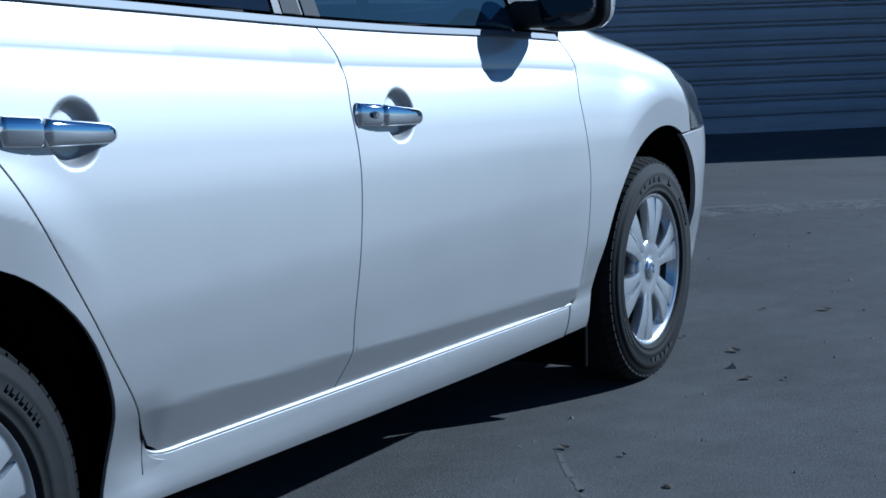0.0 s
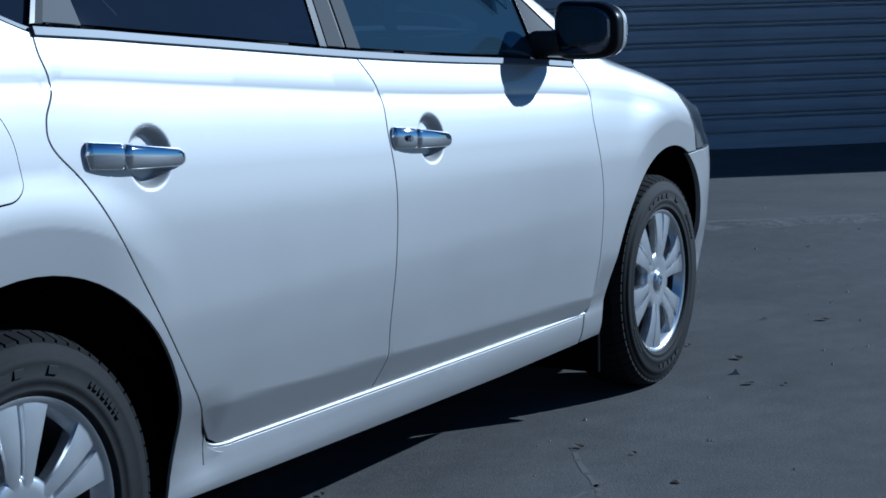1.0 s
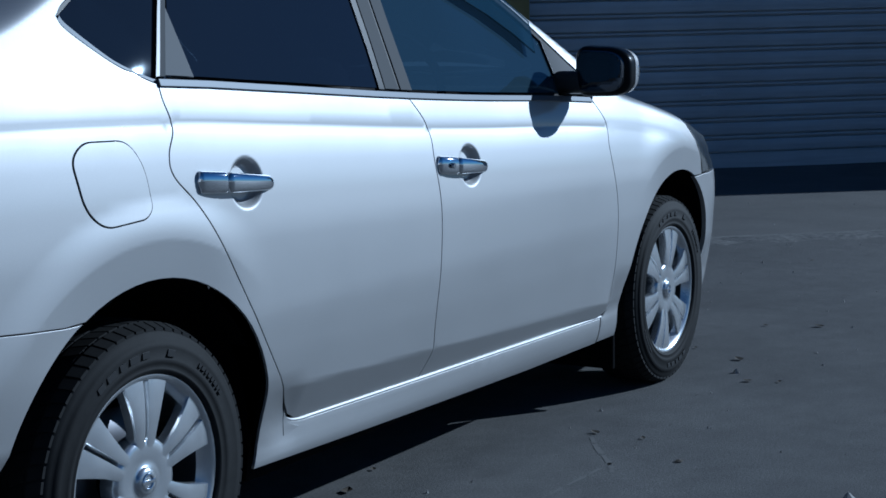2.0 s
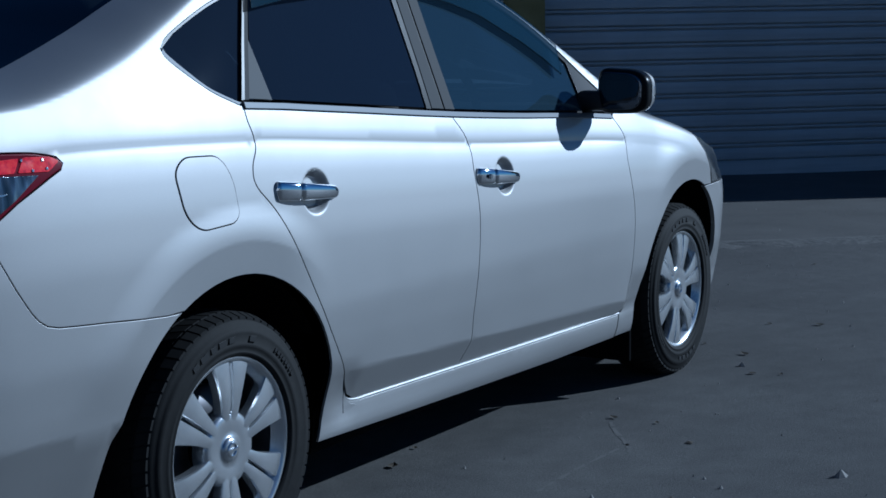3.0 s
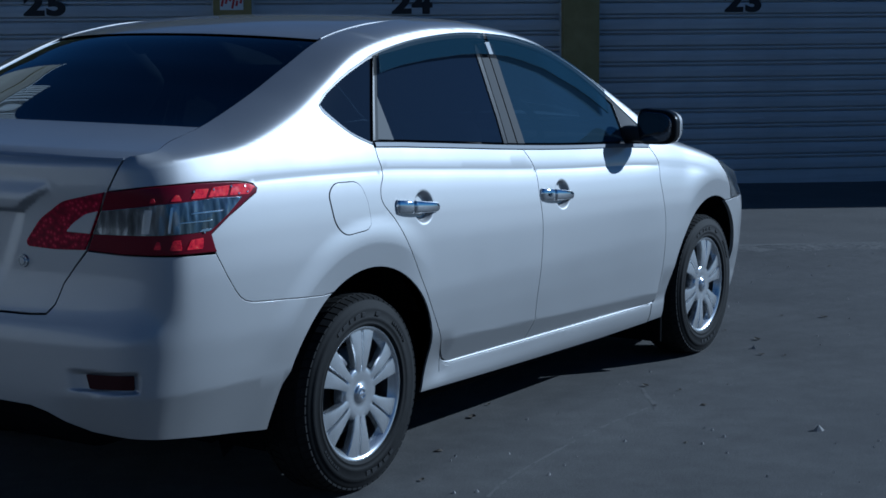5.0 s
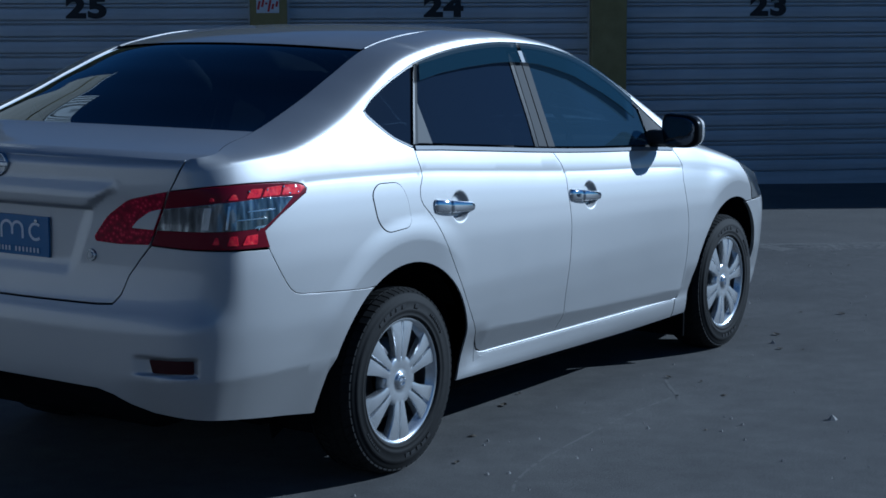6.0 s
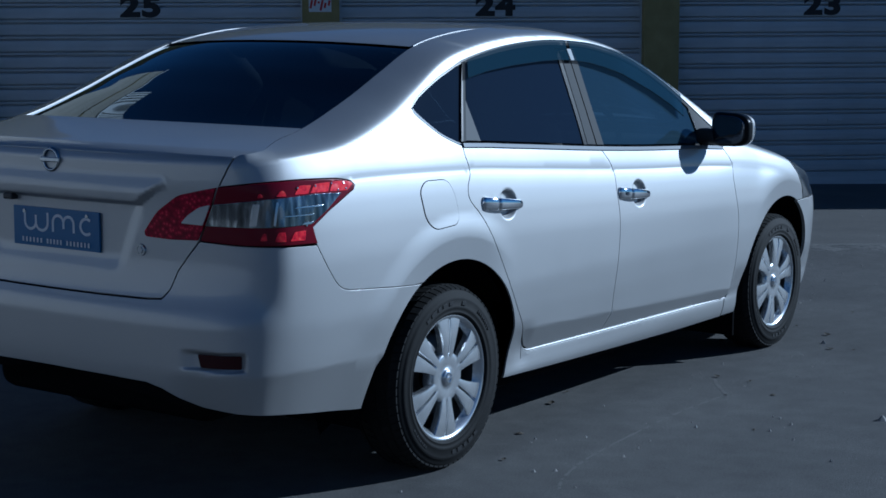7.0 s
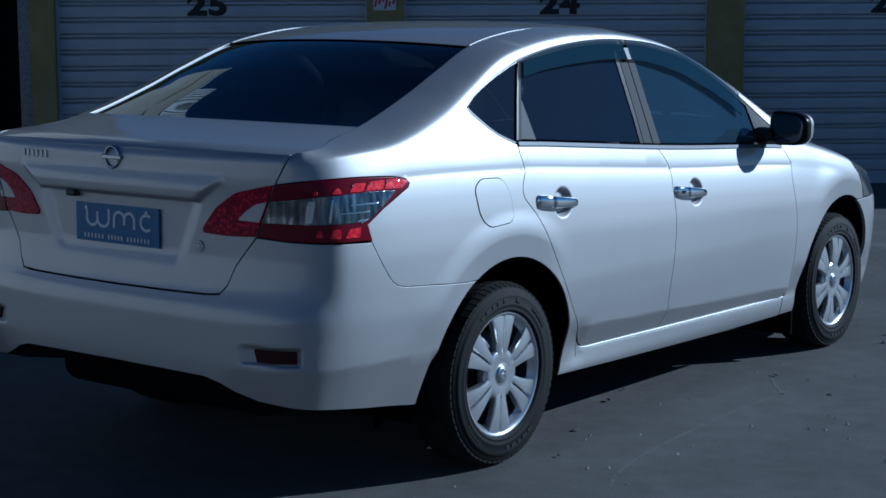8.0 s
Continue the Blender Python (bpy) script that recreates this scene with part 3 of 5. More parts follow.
for which in ("rear", "front"):
    hx, hz, bx, bz = HANDLES[which]
    for k, door in enumerate(doors[which]):
        sg = -1 if k == 0 else 1
        y0 = skin_at(hx, hz)[1]
        bm = bmesh.new()
        handle_mesh(bm, k == 1, -0.050, 0.134, 0.0215, 0.0150, 0.0015, 0.04)
        h = part("door_handle", bm, chrome, door, "chrome pull handle", smooth=True)
        h.location = (hx, y0 * (1 if k == 0 else -1), hz)
        bm = bmesh.new()
        handle_mesh(bm, k == 1, -0.126, -0.0510, 0.0230, 0.0222, 0.0008, 0.08)
        c = part("handle_cap", bm, chrome, door, "chrome end cap", smooth=True)
        c.location = h.location
        for ox in (-0.090, 0.092):
            bm = bmesh.new()
            box(bm, (ox - 0.014, -0.008 if k == 0 else -0.004, -0.010 - 0.085 * ox), (ox + 0.014, 0.004 if k == 0 else 0.008, 0.010 - 0.085 * ox), 0.004)
            f = part("handle_foot", bm, satin_chrome, door)
            f.location = h.location
        if which == "front":
            bm = bmesh.new()
            bmesh.ops.create_cone(bm, cap_ends=True, segments=20, radius1=0.0075, radius2=0.0065, depth=0.006, matrix=pose(-0.085, (-0.0225 if k == 0 else 0.0225), 0.007, 90))
            kh = part("keyhole", bm, satin_chrome, door)
            kh.location = h.location

sail_grey = Mat("grey_sail_trim", (0.12, 0.125, 0.13), 0.65, 0.0, Specular_IOR_Level=0.25).m
# rounded top edge of each sill, which closes the step below the doors
BEAD = curve([(0.470, 0.372), (0.484, 0.352), (0.503, 0.3365), (0.526, 0.3280), (0.560, 0.3245), (0.600, 0.3245)], 5)[:-1] + [np.array((x_, float(sill_top(x_)) + 0.0025)) for x_ in np.linspace(0.60, 2.168, 56)]
for sg in (1, -1):
    verts, faces = [], []
    for i, (x_, z_) in enumerate(BEAD):
        w_ = float(smooth01(-3, 22, i))
        c_ = skin_at(x_, z_ - 0.0055, -0.0105 * w_ - 0.0025 * (1 - w_))
        for t_ in range(12):
            a_ = 2 * math.pi * t_ / 12
            verts.append((c_[0], sg * (c_[1] + (0.0030 + 0.0088 * w_) * math.cos(a_)), z_ - 0.0015 + (0.0028 + 0.0038 * w_) * math.sin(a_)))
    for i in range(len(BEAD) - 1):
        for t_ in range(12):
            q_ = (i * 12 + t_, i * 12 + (t_ + 1) % 12, i * 12 + 12 + (t_ + 1) % 12, i * 12 + 12 + t_)
            faces.append(q_ if sg > 0 else q_[::-1])
    under(mesh_object("sill_bead", verts, faces, paint), car)

# thin stone-guard film at the foot of the rear wheel arch
both("stone_guard", in_s([(0.482, 0.362), (0.489, 0.298), (0.548, 0.3085), (0.522, 0.3175), (0.500, 0.330)]), paint, car, off=0.0013, gap=0.0, edge=0.0006, depth=0.001, step=0.012)

# belt moulding, pillar trims, panes, rain visors
strip_ = [(x, z - 0.002) for x, z in belt_between(0.078, 2.08, 14)] + [(x, z + 0.013) for x, z in belt_between(0.078, 2.07, 14)][::-1]
both("belt_moulding", in_s(strip_), belt_metal, car, off=0.006, gap=0, depth=0.012, step=0.03, label="bright belt moulding under the windows")


def dlo_top(x):
    p = np.array(DLO_TOP)
    return float(np.interp(x, p[:, 0], p[:, 1]))


def along_top(x0, x1, drop, n=14):
    return [(x, dlo_top(x) - drop) for x in np.linspace(x0, x1, n)]


def belt_up(x, up):
    return (x, float(pchip(X_KNOTS, BELT, x)) + up)


# window surround lies a little inside the skin
quarter_glass = [(0.085, 1.110)] + [(x + 0.008 * smooth01(0.0, -0.13, x), z + 0.009) for x, z in Q_LOW[3:-3]] + along_top(-0.128, 0.226, 0.008, 10)
rear_glass_side = [(0.125, 1.108)] + [belt_up(x, 0.020) for x in np.linspace(0.15, 0.90, 8)] + [(0.908, 1.12), (0.905, 1.36)] + along_top(0.90, 0.248, 0.018, 10)
front_glass_side = [belt_up(x, 0.020) for x in np.linspace(1.050, 1.93, 8)] + along_top(1.93, 1.04, 0.020, 14) + [(1.040, 1.36), (1.046, 1.15)]
frames_ = [
    ("quarter_window", quarter_glass, glass_side),
    ("rear_door_window", rear_glass_side, glass_side),
    ("front_door_window", front_glass_side, glass_front_door),
]
for nm, poly, mat in frames_:
    for k in range(2):
        w = panel(nm, in_s(poly), mat if k == 0 else glass_left, car, off=-0.010, gap=0.0, depth=0.004, edge=0.0005, step=0.03, mirror=k == 1)
        w.visible_shadow = False
ring_top = [tuple(p) for p in DLO_TOP] + [(x, z - 0.008 - 0.011 * float(smooth01(0.15, 0.40, x))) for x, z in along_top(2.04, -0.130, 0.0, 44)]
both("window_seal", in_s(ring_top), gloss_black, car, off=-0.004, gap=0.0, depth=0.012, step=0.03)
both("window_seal", in_s([(0.090, 1.096)] + [tuple(p) for p in Q_LOW[:-2]] + [(x + 0.009 * smooth01(0.0, -0.13, x), z + 0.0085) for x, z in Q_LOW[:-2]][::-1] + [(0.090, 1.1045)]),
     belt_metal, car, off=-0.002, gap=0.0, depth=0.012, step=0.03)
both("division_bar", in_s([(0.092, 1.110), (0.112, 1.110), (0.176, 1.240), (0.245, 1.377), (0.229, 1.374), (0.158, 1.240)]), pillar_trim, car, off=-0.003, gap=0.0, depth=0.01, step=0.03)
both("division_seal", in_s([(0.080, 1.110), (0.094, 1.110), (0.160, 1.240), (0.231, 1.374), (0.219, 1.370), (0.148, 1.240)]), gloss_black, car, off=-0.002, gap=0.0, depth=0.008, step=0.03)
both("sail_trim", in_s([(0.116, 1.112), (0.206, 1.106), (0.184, 1.255)]), sail_grey, car, off=-0.008, gap=0.0, depth=0.008, step=0.03)
both("pillar_trim", in_s([(0.900, 1.056), (0.904, 1.15), (0.898, 1.385), (0.914, 1.408), (0.924, 1.385), (0.928, 1.17), (0.926, 1.054)]), gloss_black, car, off=-0.006, gap=0.0, depth=0.01, step=0.03)
both("pillar_trim", in_s([(0.928, 1.056), (0.930, 1.17), (0.926, 1.408), (0.978, 1.408), (0.984, 1.2), (0.988, 1.052)]), pillar_trim, car, off=-0.005, gap=0.0, depth=0.012, step=0.03)
both("pillar_seal", in_s([(0.987, 1.052), (0.983, 1.2), (0.977, 1.408), (0.985, 1.408), (0.992, 1.2), (0.997, 1.052)]), gloss_black, car, off=-0.007, gap=0.0, depth=0.012, step=0.03)
both("pillar_trim", in_s([(0.997, 1.051), (0.992, 1.2), (0.985, 1.408), (1.036, 1.408), (1.042, 1.2), (1.050, 1.048)]), pillar_trim, car, off=-0.004, gap=0.0, depth=0.012, step=0.03)
both("mirror_sail", in_s([(1.905, 1.006), (2.085, 0.997), (2.06, 1.064), (1.90, 1.172)]), gloss_black, car, off=-0.003, gap=0.0, depth=0.01, step=0.03)
visor_r = along_top(0.238, 0.955, -0.002) + [(0.950, 1.371), (0.85, 1.373), (0.748, 1.371), (0.541, 1.359), (0.348, 1.341), (0.207, 1.319)]
visor_f = along_top(0.98, 1.84, -0.002) + [(1.80, 1.128), (1.70, 1.183), (1.578, 1.236), (1.349, 1.311), (1.20, 1.343), (1.09, 1.361), (0.975, 1.370)]
for poly in (visor_r, visor_f):
    for k in range(2):
        v = panel("rain_visor", in_s(poly), visor_m, car, off=0.014, gap=0.0, depth=0.004, step=0.03, mirror=k == 1, label="smoked acrylic rain visor")
both("visor_clip", in_s([(0.948, 1.415), (0.980, 1.415), (0.984, 1.370), (0.955, 1.370)]), belt_metal, car, off=0.016, gap=0.0, depth=0.01, step=0.02)

# front wing, nose
wing = [(2.09, 0.982), (2.135, 1.019), (2.25, 1.030)] + [(x, float(pchip(EX, EZ, x))) for x in (2.28, 2.35, 2.5, 2.66)] + [(2.76, 0.885), (2.84, 0.82), (2.905, 0.745), (2.93, 0.690)]
wing += arc(WHEELBASE, 0.41, 0.405, 67, 189) + [(2.30, 0.221), (2.165, 0.221), (2.165, 0.304), (2.176, 0.312)] + F_SEAM[::-1][:-1]
both("front_wing", in_s(wing), paint, car, step=0.02, depth=0.005, extra=[(float(sx(2.2)), 0.55, float(sx(2.95)), 0.84, 0.0095)])
headlamp = [(2.685, 0.946), (2.78, 0.905), (3.0, 0.85), (3.2, 0.79), (3.3, 0.74), (3.2, 0.70), (2.94, 0.694), (2.912, 0.748), (2.845, 0.825), (2.765, 0.889)]
both("headlamp", in_s(headlamp), lamp_chrome, car, step=0.025, label="clear headlamp")
nose = [tuple(p) for p in in_s([(2.875, 0.686), (2.94, 0.689), (3.2, 0.695), (3.3, 0.70)])] + [(S_END, 0.70), (S_END, 0.19)]
nose += [tuple(p) for p in in_s([(3.2, 0.20), (3.06, 0.215)])] + [tuple(p) for p in in_s(arc(WHEELBASE, 0.345, 0.405, -14, 67))]
both("front_bumper", nose, paint, car, step=0.03)
both("grille", [(S_END - 0.55, 0.705), (S_END, 0.705), (S_END, 0.80), (S_END - 0.5, 0.80)], plastic, car, step=0.04)

# rear bumper
bl = [(0, 0.428), (0.252, 0.426), (0.419, 0.422), (0.478, 0.408), (0.536, 0.382), (0.609, 0.358), (0.73, 0.342), (0.942, 0.322), (1.152, 0.296)]
br_side = [tuple(p) for p in in_s([p for p in arc(0.0, 0.405, 0.405, 186, 120)])]
top_half = BUMPER_SEAM[::-1] + [(0.853, 0.846), (0.714, 0.850), (0.598, 0.857), (0.555, 0.809), (0.518, 0.763), (0.494, 0.706), (0.467, 0.677), (0.408, 0.673), (0.202, 0.671), (0, 0.670)]
half = bl + br_side + top_half
left = [(-s, z) for s, z in half if s > 0.001]
bumper_poly = [(s, z) for s, z in half] + left[::-1]


def bumper_skin(s, z, off=0.0):
    # reflector pockets and a soft crease above the lower lip
    a = np.abs(s)
    pocket = 0.016 * smooth01(0.540, 0.610, a) * (1 - smooth01(0.754, 0.769, a)) * smooth01(0.474, 0.482, z) * (1 - smooth01(0.525, 0.536, z))
    lip = 0.20 * (np.sqrt(np.maximum(0.462 - z, 0) ** 2 + 0.004**2) - 0.004) * smooth01(0.45, 0.62, a)
    return skin(s, z, off - pocket - lip)


panel("rear_bumper", bumper_poly, paint, car, fn=bumper_skin, step=0.022,
      extra=[(0.52, 0.465, 0.79, 0.545, 0.008), (-0.79, 0.465, -0.52, 0.545, 0.008), (0.44, 0.425, 1.2, 0.465, 0.010)])
refl = [(0.616, 0.484), (0.751, 0.484), (0.751, 0.524), (0.605, 0.524)]
both("rear_reflector", rounded(refl, 0.006), lens_dark, car, off=-0.009, gap=0.0, depth=0.006, step=0.02, label="dark red bumper reflector")

# boot lid
lid_half = [(0, 0.673), (0.202, 0.674), (0.408, 0.676), (0.467, 0.680), (0.494, 0.708), (0.518, 0.765), (0.555, 0.811), (0.596, 0.859), (0.629, 0.935), (0.673, 1.026), (0.701, 1.074), (0.724, 1.113), (0.408, 1.120), (0, 1.122)]
lid_poly = lid_half + [(-s, z) for s, z in lid_half if s > 0.001][::-1]


def lid_skin(s, z, off=0.0):
    a = np.abs(s)
    hw = 0.285 + (z - 0.760) * 0.42
    rec = 0.011 * (1 - smooth01(-0.028, 0.028, a - hw)) * smooth01(0.735, 0.800, z) * (1 - smooth01(0.952, 0.967, z))
    shelf = 0.017 * smooth01(0.954, 0.962, z) * (1 - smooth01(0.985, 1.052, z)) * (1 - smooth01(-0.02, 0.015, a - (0.365 + (z - 0.955) * 1.5)))
    return skin(s, z, off - rec + shelf)


lid = panel("boot_lid", lid_poly, paint, car, fn=lid_skin, step=0.02, extra=[(-0.46, 0.72, 0.46, 1.03, 0.0095)])


def sheet(name, fn, na, nb, material, parent, label="", thick=0.0):
    """A smooth patch fn(a, b), a from -1 to 1 (left to right), b from 0 to 1."""
    a, b = np.meshgrid(np.linspace(-1, 1, na), np.linspace(0, 1, nb))
    a, b = a.ravel(), b.ravel()
    P = fn(a, b)
    h = 1e-3
    N = np.cross(fn(np.clip(a + h, -1, 1), b) - fn(np.clip(a - h, -1, 1), b), fn(a, np.clip(b + h, 0, 1)) - fn(a, np.clip(b - h, 0, 1)))
    N /= np.maximum(np.linalg.norm(N, axis=1), 1e-12)[:, None]
    if N[:, 2].mean() < 0:
        N = -N
    faces = []
    for j in range(nb - 1):
        for i in range(na - 1):
            q = j * na + i
            faces.append((q, q + 1, q + na + 1, q + na))
    f0 = np.array(faces)
    nrm = np.cross(P[f0[:, 1]] - P[f0[:, 0]], P[f0[:, 2]] - P[f0[:, 0]])
    if nrm[:, 2].mean() < 0:
        faces = [f[::-1] for f in faces]
    return under(mesh_object(name, P, faces, material, N), parent, label)


_ex = np.linspace(-0.90, 3.38, 500)
_e3 = skin(sx(_ex), pchip(EX, EZ, _ex))


def edge_at(x):
    """Half-width and height of the upper edge of the body side at x."""
    return np.interp(x, _e3[:, 0], -_e3[:, 1]), np.interp(x, _e3[:, 0], _e3[:, 2])


GLASS_X0, GLASS_X1 = -0.53, 0.14


def deck(a, b):
    s = a * 0.730
    tail = skin(s, np.full_like(s, 1.106), 0.0014)
    e = np.abs(a)
    x0 = float(skin(np.array([0.730]), np.array([1.118]))[0, 0])
    xs = x0 + (GLASS_X0 - x0) * b
    ys, zs = edge_at(xs)
    xc = -0.985 + (GLASS_X0 - 0.105 + 0.985) * b
    w = 1 - e**2.4
    mid_ = np.c_[xs + (xc - xs) * w, -a * (ys + 0.0005), zs + 0.010 * w - 0.0005]
    k = smooth01(0.0, 0.20, b)[:, None]
    return tail * (1 - k) + mid_ * k


sheet("boot_deck", deck, 61, 41, paint, car)


def rear_screen(a, b):
    w = 1 - np.abs(a) ** 2.2
    xs = GLASS_X0 + (GLASS_X1 - GLASS_X0) * b
    ys, zs = edge_at(xs)
    x = xs - w * (0.105 * (1 - b) + 0.095 * b)
    return np.c_[x, -a * (ys + 0.004), zs + w * (0.004 * (1 - b) + 0.021 * b) + 0.020 * np.sin(np.pi * b) * w - 0.007]


rs = sheet("rear_window", rear_screen, 41, 31, glass_rear, car, "dark tinted rear window")
rs.visible_shadow = False


def band(fn, a0, a1, b0, b1, lift):
    def g(a, b):
        p = fn(a0 + (a1 - a0) * (a + 1) / 2, b0 + (b1 - b0) * b)
        return p + np.array([-0.4, 0, 0.9]) * lift
    return g


for nm, r in (("window_border", (-1, 1, 0.93, 1.0)), ("window_border", (-1, 1, 0.0, 0.05)), ("window_border", (-1, -0.955, 0.05, 0.93)), ("window_border", (0.955, 1, 0.05, 0.93))):
    sheet(nm, band(rear_screen, *r, -0.002), 31, 8, gloss_black, car)


def roof(a, b):
    w = 1 - np.abs(a) ** 2.2
    xs = GLASS_X1 + (1.36 - GLASS_X1) * b
    ys, zs = edge_at(xs)
    x = xs + w * (-0.095 * (1 - b) + 0.10 * b)
    return np.c_[x, -a * (ys + 0.001), zs + 0.020 * w - 0.001]


sheet("roof", roof, 51, 51, paint, car)
# narrow raised moulding along each roof joint
for sg in (1, -1):
    xs_ = np.linspace(GLASS_X1 + 0.004, 0.66, 40)
    ys_, zs_ = edge_at(xs_)
    verts, faces = [], []
    for x_, y_, z_ in zip(xs_, ys_, zs_):
        for t_ in range(10):
            a_ = 2 * math.pi * t_ / 10
            verts.append((x_, -sg * (y_ + 0.0034 * math.cos(a_)), z_ - 0.004 * smooth01(0.40, 0.66, x_) + 0.0030 * math.sin(a_)))
    for i in range(len(xs_) - 1):
        for t_ in range(10):
            q_ = (i * 10 + t_, i * 10 + (t_ + 1) % 10, i * 10 + 10 + (t_ + 1) % 10, i * 10 + 10 + t_)
            faces.append(q_ if sg < 0 else q_[::-1])
    under(mesh_object("roof_moulding", verts, faces, paint), car)
sheet("headliner", lambda a, b: roof(a * 0.98, b) - np.array([0, 0, 0.022]), 15, 15, seat_m, car)
# dark lining added inside the roof rail to block a bright sliver of outside light
rail_in = along_top(0.30, 1.98, -0.004, 20) + [(x, float(pchip(EX, EZ, x)) - 0.004) for x in np.linspace(1.96, 0.30, 20)]
both("rail_lining", in_s(rail_in), seat_m, car, off=-0.034, gap=0.0, depth=0.002, step=0.04)


def screen(a, b):
    w = 1 - np.abs(a) ** 2.2
    xs = 1.365 + (A_BASE - 1.365) * b
    ys, zs = edge_at(xs)
    return np.c_[xs + w * (0.10 + 0.22 * b), -a * (ys - 0.012), zs + 0.020 * w * (1 - b) - 0.01 * b + 0.0]


ws = sheet("windscreen", screen, 31, 31, glass_wind, car)
ws.visible_shadow = False


def bonnet(a, b):
    w = 1 - np.abs(a) ** 2.4
    xs = A_BASE + 0.005 + (3.36 - A_BASE - 0.005) * b
    ys, zs = edge_at(xs)
    return np.c_[xs + w * (0.22 + 0.0 * b) * (1 - b) + w * 0.14 * b, -a * (ys - 0.003), zs + 0.030 * w]


sheet("bonnet", bonnet, 41, 41, paint, car)

# tail lamps: an outer lamp on each quarter, an inner one on the lid
outer = [tuple(p) for p in LAMP_TOP] + [(1.183, 1.021), (1.193, 1.009), (1.185, 0.998), (1.157, 0.986), (1.067, 0.942), (0.995, 0.899), (1.011, 0.847), (0.855, 0.849), (0.714, 0.852), (0.601, 0.859), (0.635, 0.935)]
inner = rounded([(0.666, 1.022), (0.615, 1.012), (0.522, 0.992), (0.44, 0.940), (0.388, 0.876), (0.394, 0.860), (0.488, 0.856), (0.593, 0.859), (0.631, 0.935)], [0.004, 0.01, 0.02, 0.02, 0.012, 0.01, 0.01, 0.004, 0.0])
clear = rounded([(0.651, 0.970), (0.832, 0.988), (1.01, 0.996), (1.128, 0.992), (1.06, 0.946), (0.99, 0.906), (0.832, 0.903), (0.62, 0.904)], [0.004, 0, 0, 0.008, 0, 0.008, 0, 0.004])
insert = rounded([(0.642, 0.969), (0.599, 0.959), (0.557, 0.933), (0.532, 0.908), (0.612, 0.905)], [0.004, 0.01, 0.01, 0.008, 0.004])
lamp_out = both("tail_lamp", outer, lens_deep, car, off=0.006, gap=0.001, edge=0.003, depth=0.012, step=0.018, label="red and clear tail lamp")
lamp_in = both("boot_lamp", inner, lens_mid, car, off=0.006, gap=0.001, edge=0.003, depth=0.012, step=0.018, label="red inner tail lamp")
facet = Mat("lamp_facets", (0.50, 0.53, 0.57), 0.14, 0.85, Coat_Weight=1.0, Coat_Roughness=0.02)
fw = facet.node("ShaderNodeTexVoronoi", Scale=1.0)
fw.feature = "F1"
facet.t.links.new(facet.coords(26, (1.8, 1.8, 0.55)), fw.inputs["Vector"])
facet.bump(fw.outputs["Distance"], 0.25, 0.010)
fcol = facet.noise(24, 2, 0.5, (1.7, 1.7, 0.35))
facet.link(facet.ramp(fcol, [(0.32, (0.05, 0.055, 0.06)), (0.5, (0.17, 0.18, 0.19)), (0.66, (0.45, 0.47, 0.49))]), "Base Color")
facet = facet.m
for k in range(2):
    panel("clear_section", clear, facet, lamp_out[k], off=0.0075, gap=0.0, edge=0.002, depth=0.003, step=0.018, mirror=k == 1, label="clear faceted section")
    panel("silver_insert", insert, paint, lamp_in[k], off=0.0078, gap=0.0, edge=0.002, depth=0.003, step=0.018, mirror=k == 1)
    for a, b, zb_, zt in ((0.778, 0.802, 0.9095, 0.9745), (0.853, 0.861, 0.9095, 0.9785), (0.949, 0.984, 0.907, 0.9145), (0.926, 1.030, 0.9565, 0.9615), (0.884, 0.989, 0.9335, 0.9375)):
        panel("reflector_rib", [(a, zb_), (b, zb_), (b + 0.012, zt), (a + 0.012, zt)], lamp_chrome, lamp_out[k], off=0.0086, gap=0.0, edge=0.001, depth=0.002, step=0.03, mirror=k == 1)
    # bright reflector cells behind the red lens: an upper and a lower row, each cell a leaning quad
    for cell in ([(0.805, 0.992), (0.811, 1.004), (0.819, 1.004), (0.824, 0.992)], [(0.866, 0.994), (0.881, 1.011), (0.895, 1.011), (0.902, 0.994)],
                 [(0.93, 0.997), (0.952, 1.023), (1, 1.022), (0.984, 0.997)], [(0.992, 0.998), (1.013, 1.024), (1.084, 1.026), (1.067, 0.998)],
                 [(1.074, 0.998), (1.094, 1.027), (1.163, 1.025), (1.183, 1.015), (1.152, 0.996)],
                 [(0.812, 0.866), (0.823, 0.888), (0.832, 0.887), (0.834, 0.866)], [(0.856, 0.862), (0.867, 0.889), (0.89, 0.890), (0.892, 0.861)], [(0.904, 0.861), (0.921, 0.888), (0.964, 0.891), (0.96, 0.861)]):
        panel("lens_cell", rounded(cell, 0.005), lens_red, lamp_out[k], off=0.0076, gap=0.0, edge=0.001, depth=0.002, step=0.02, mirror=k == 1)
    # small chrome dots on the lens, most of them along the upper row
    for ls, lz in ((0.944, 1.017), (1.017, 1.018), (1.088, 1.022), (1.141, 1.020), (1.112, 1.001), (1.148, 1.003), (0.968, 0.905)):
        panel("lens_dot", [(ls + 0.0035 * math.cos(t_), lz + 0.0035 * math.sin(t_)) for t_ in np.linspace(0, 5.5, 8)], lamp_chrome, lamp_out[k], off=0.0092, gap=0.0, edge=0.001, depth=0.002, step=0.02, mirror=k == 1)

# fuel flap (right side only)
flap = rounded([(1.544, 0.997), (1.663, 0.994), (1.7, 0.942), (1.71, 0.862), (1.688, 0.843), (1.572, 0.835), (1.528, 0.875), (1.508, 0.968)], 0.035)
panel("flap_shadow_line", flap, dark_gap, car, off=0.0005, gap=-0.0018, depth=0.001, edge=0.0003, step=0.02)
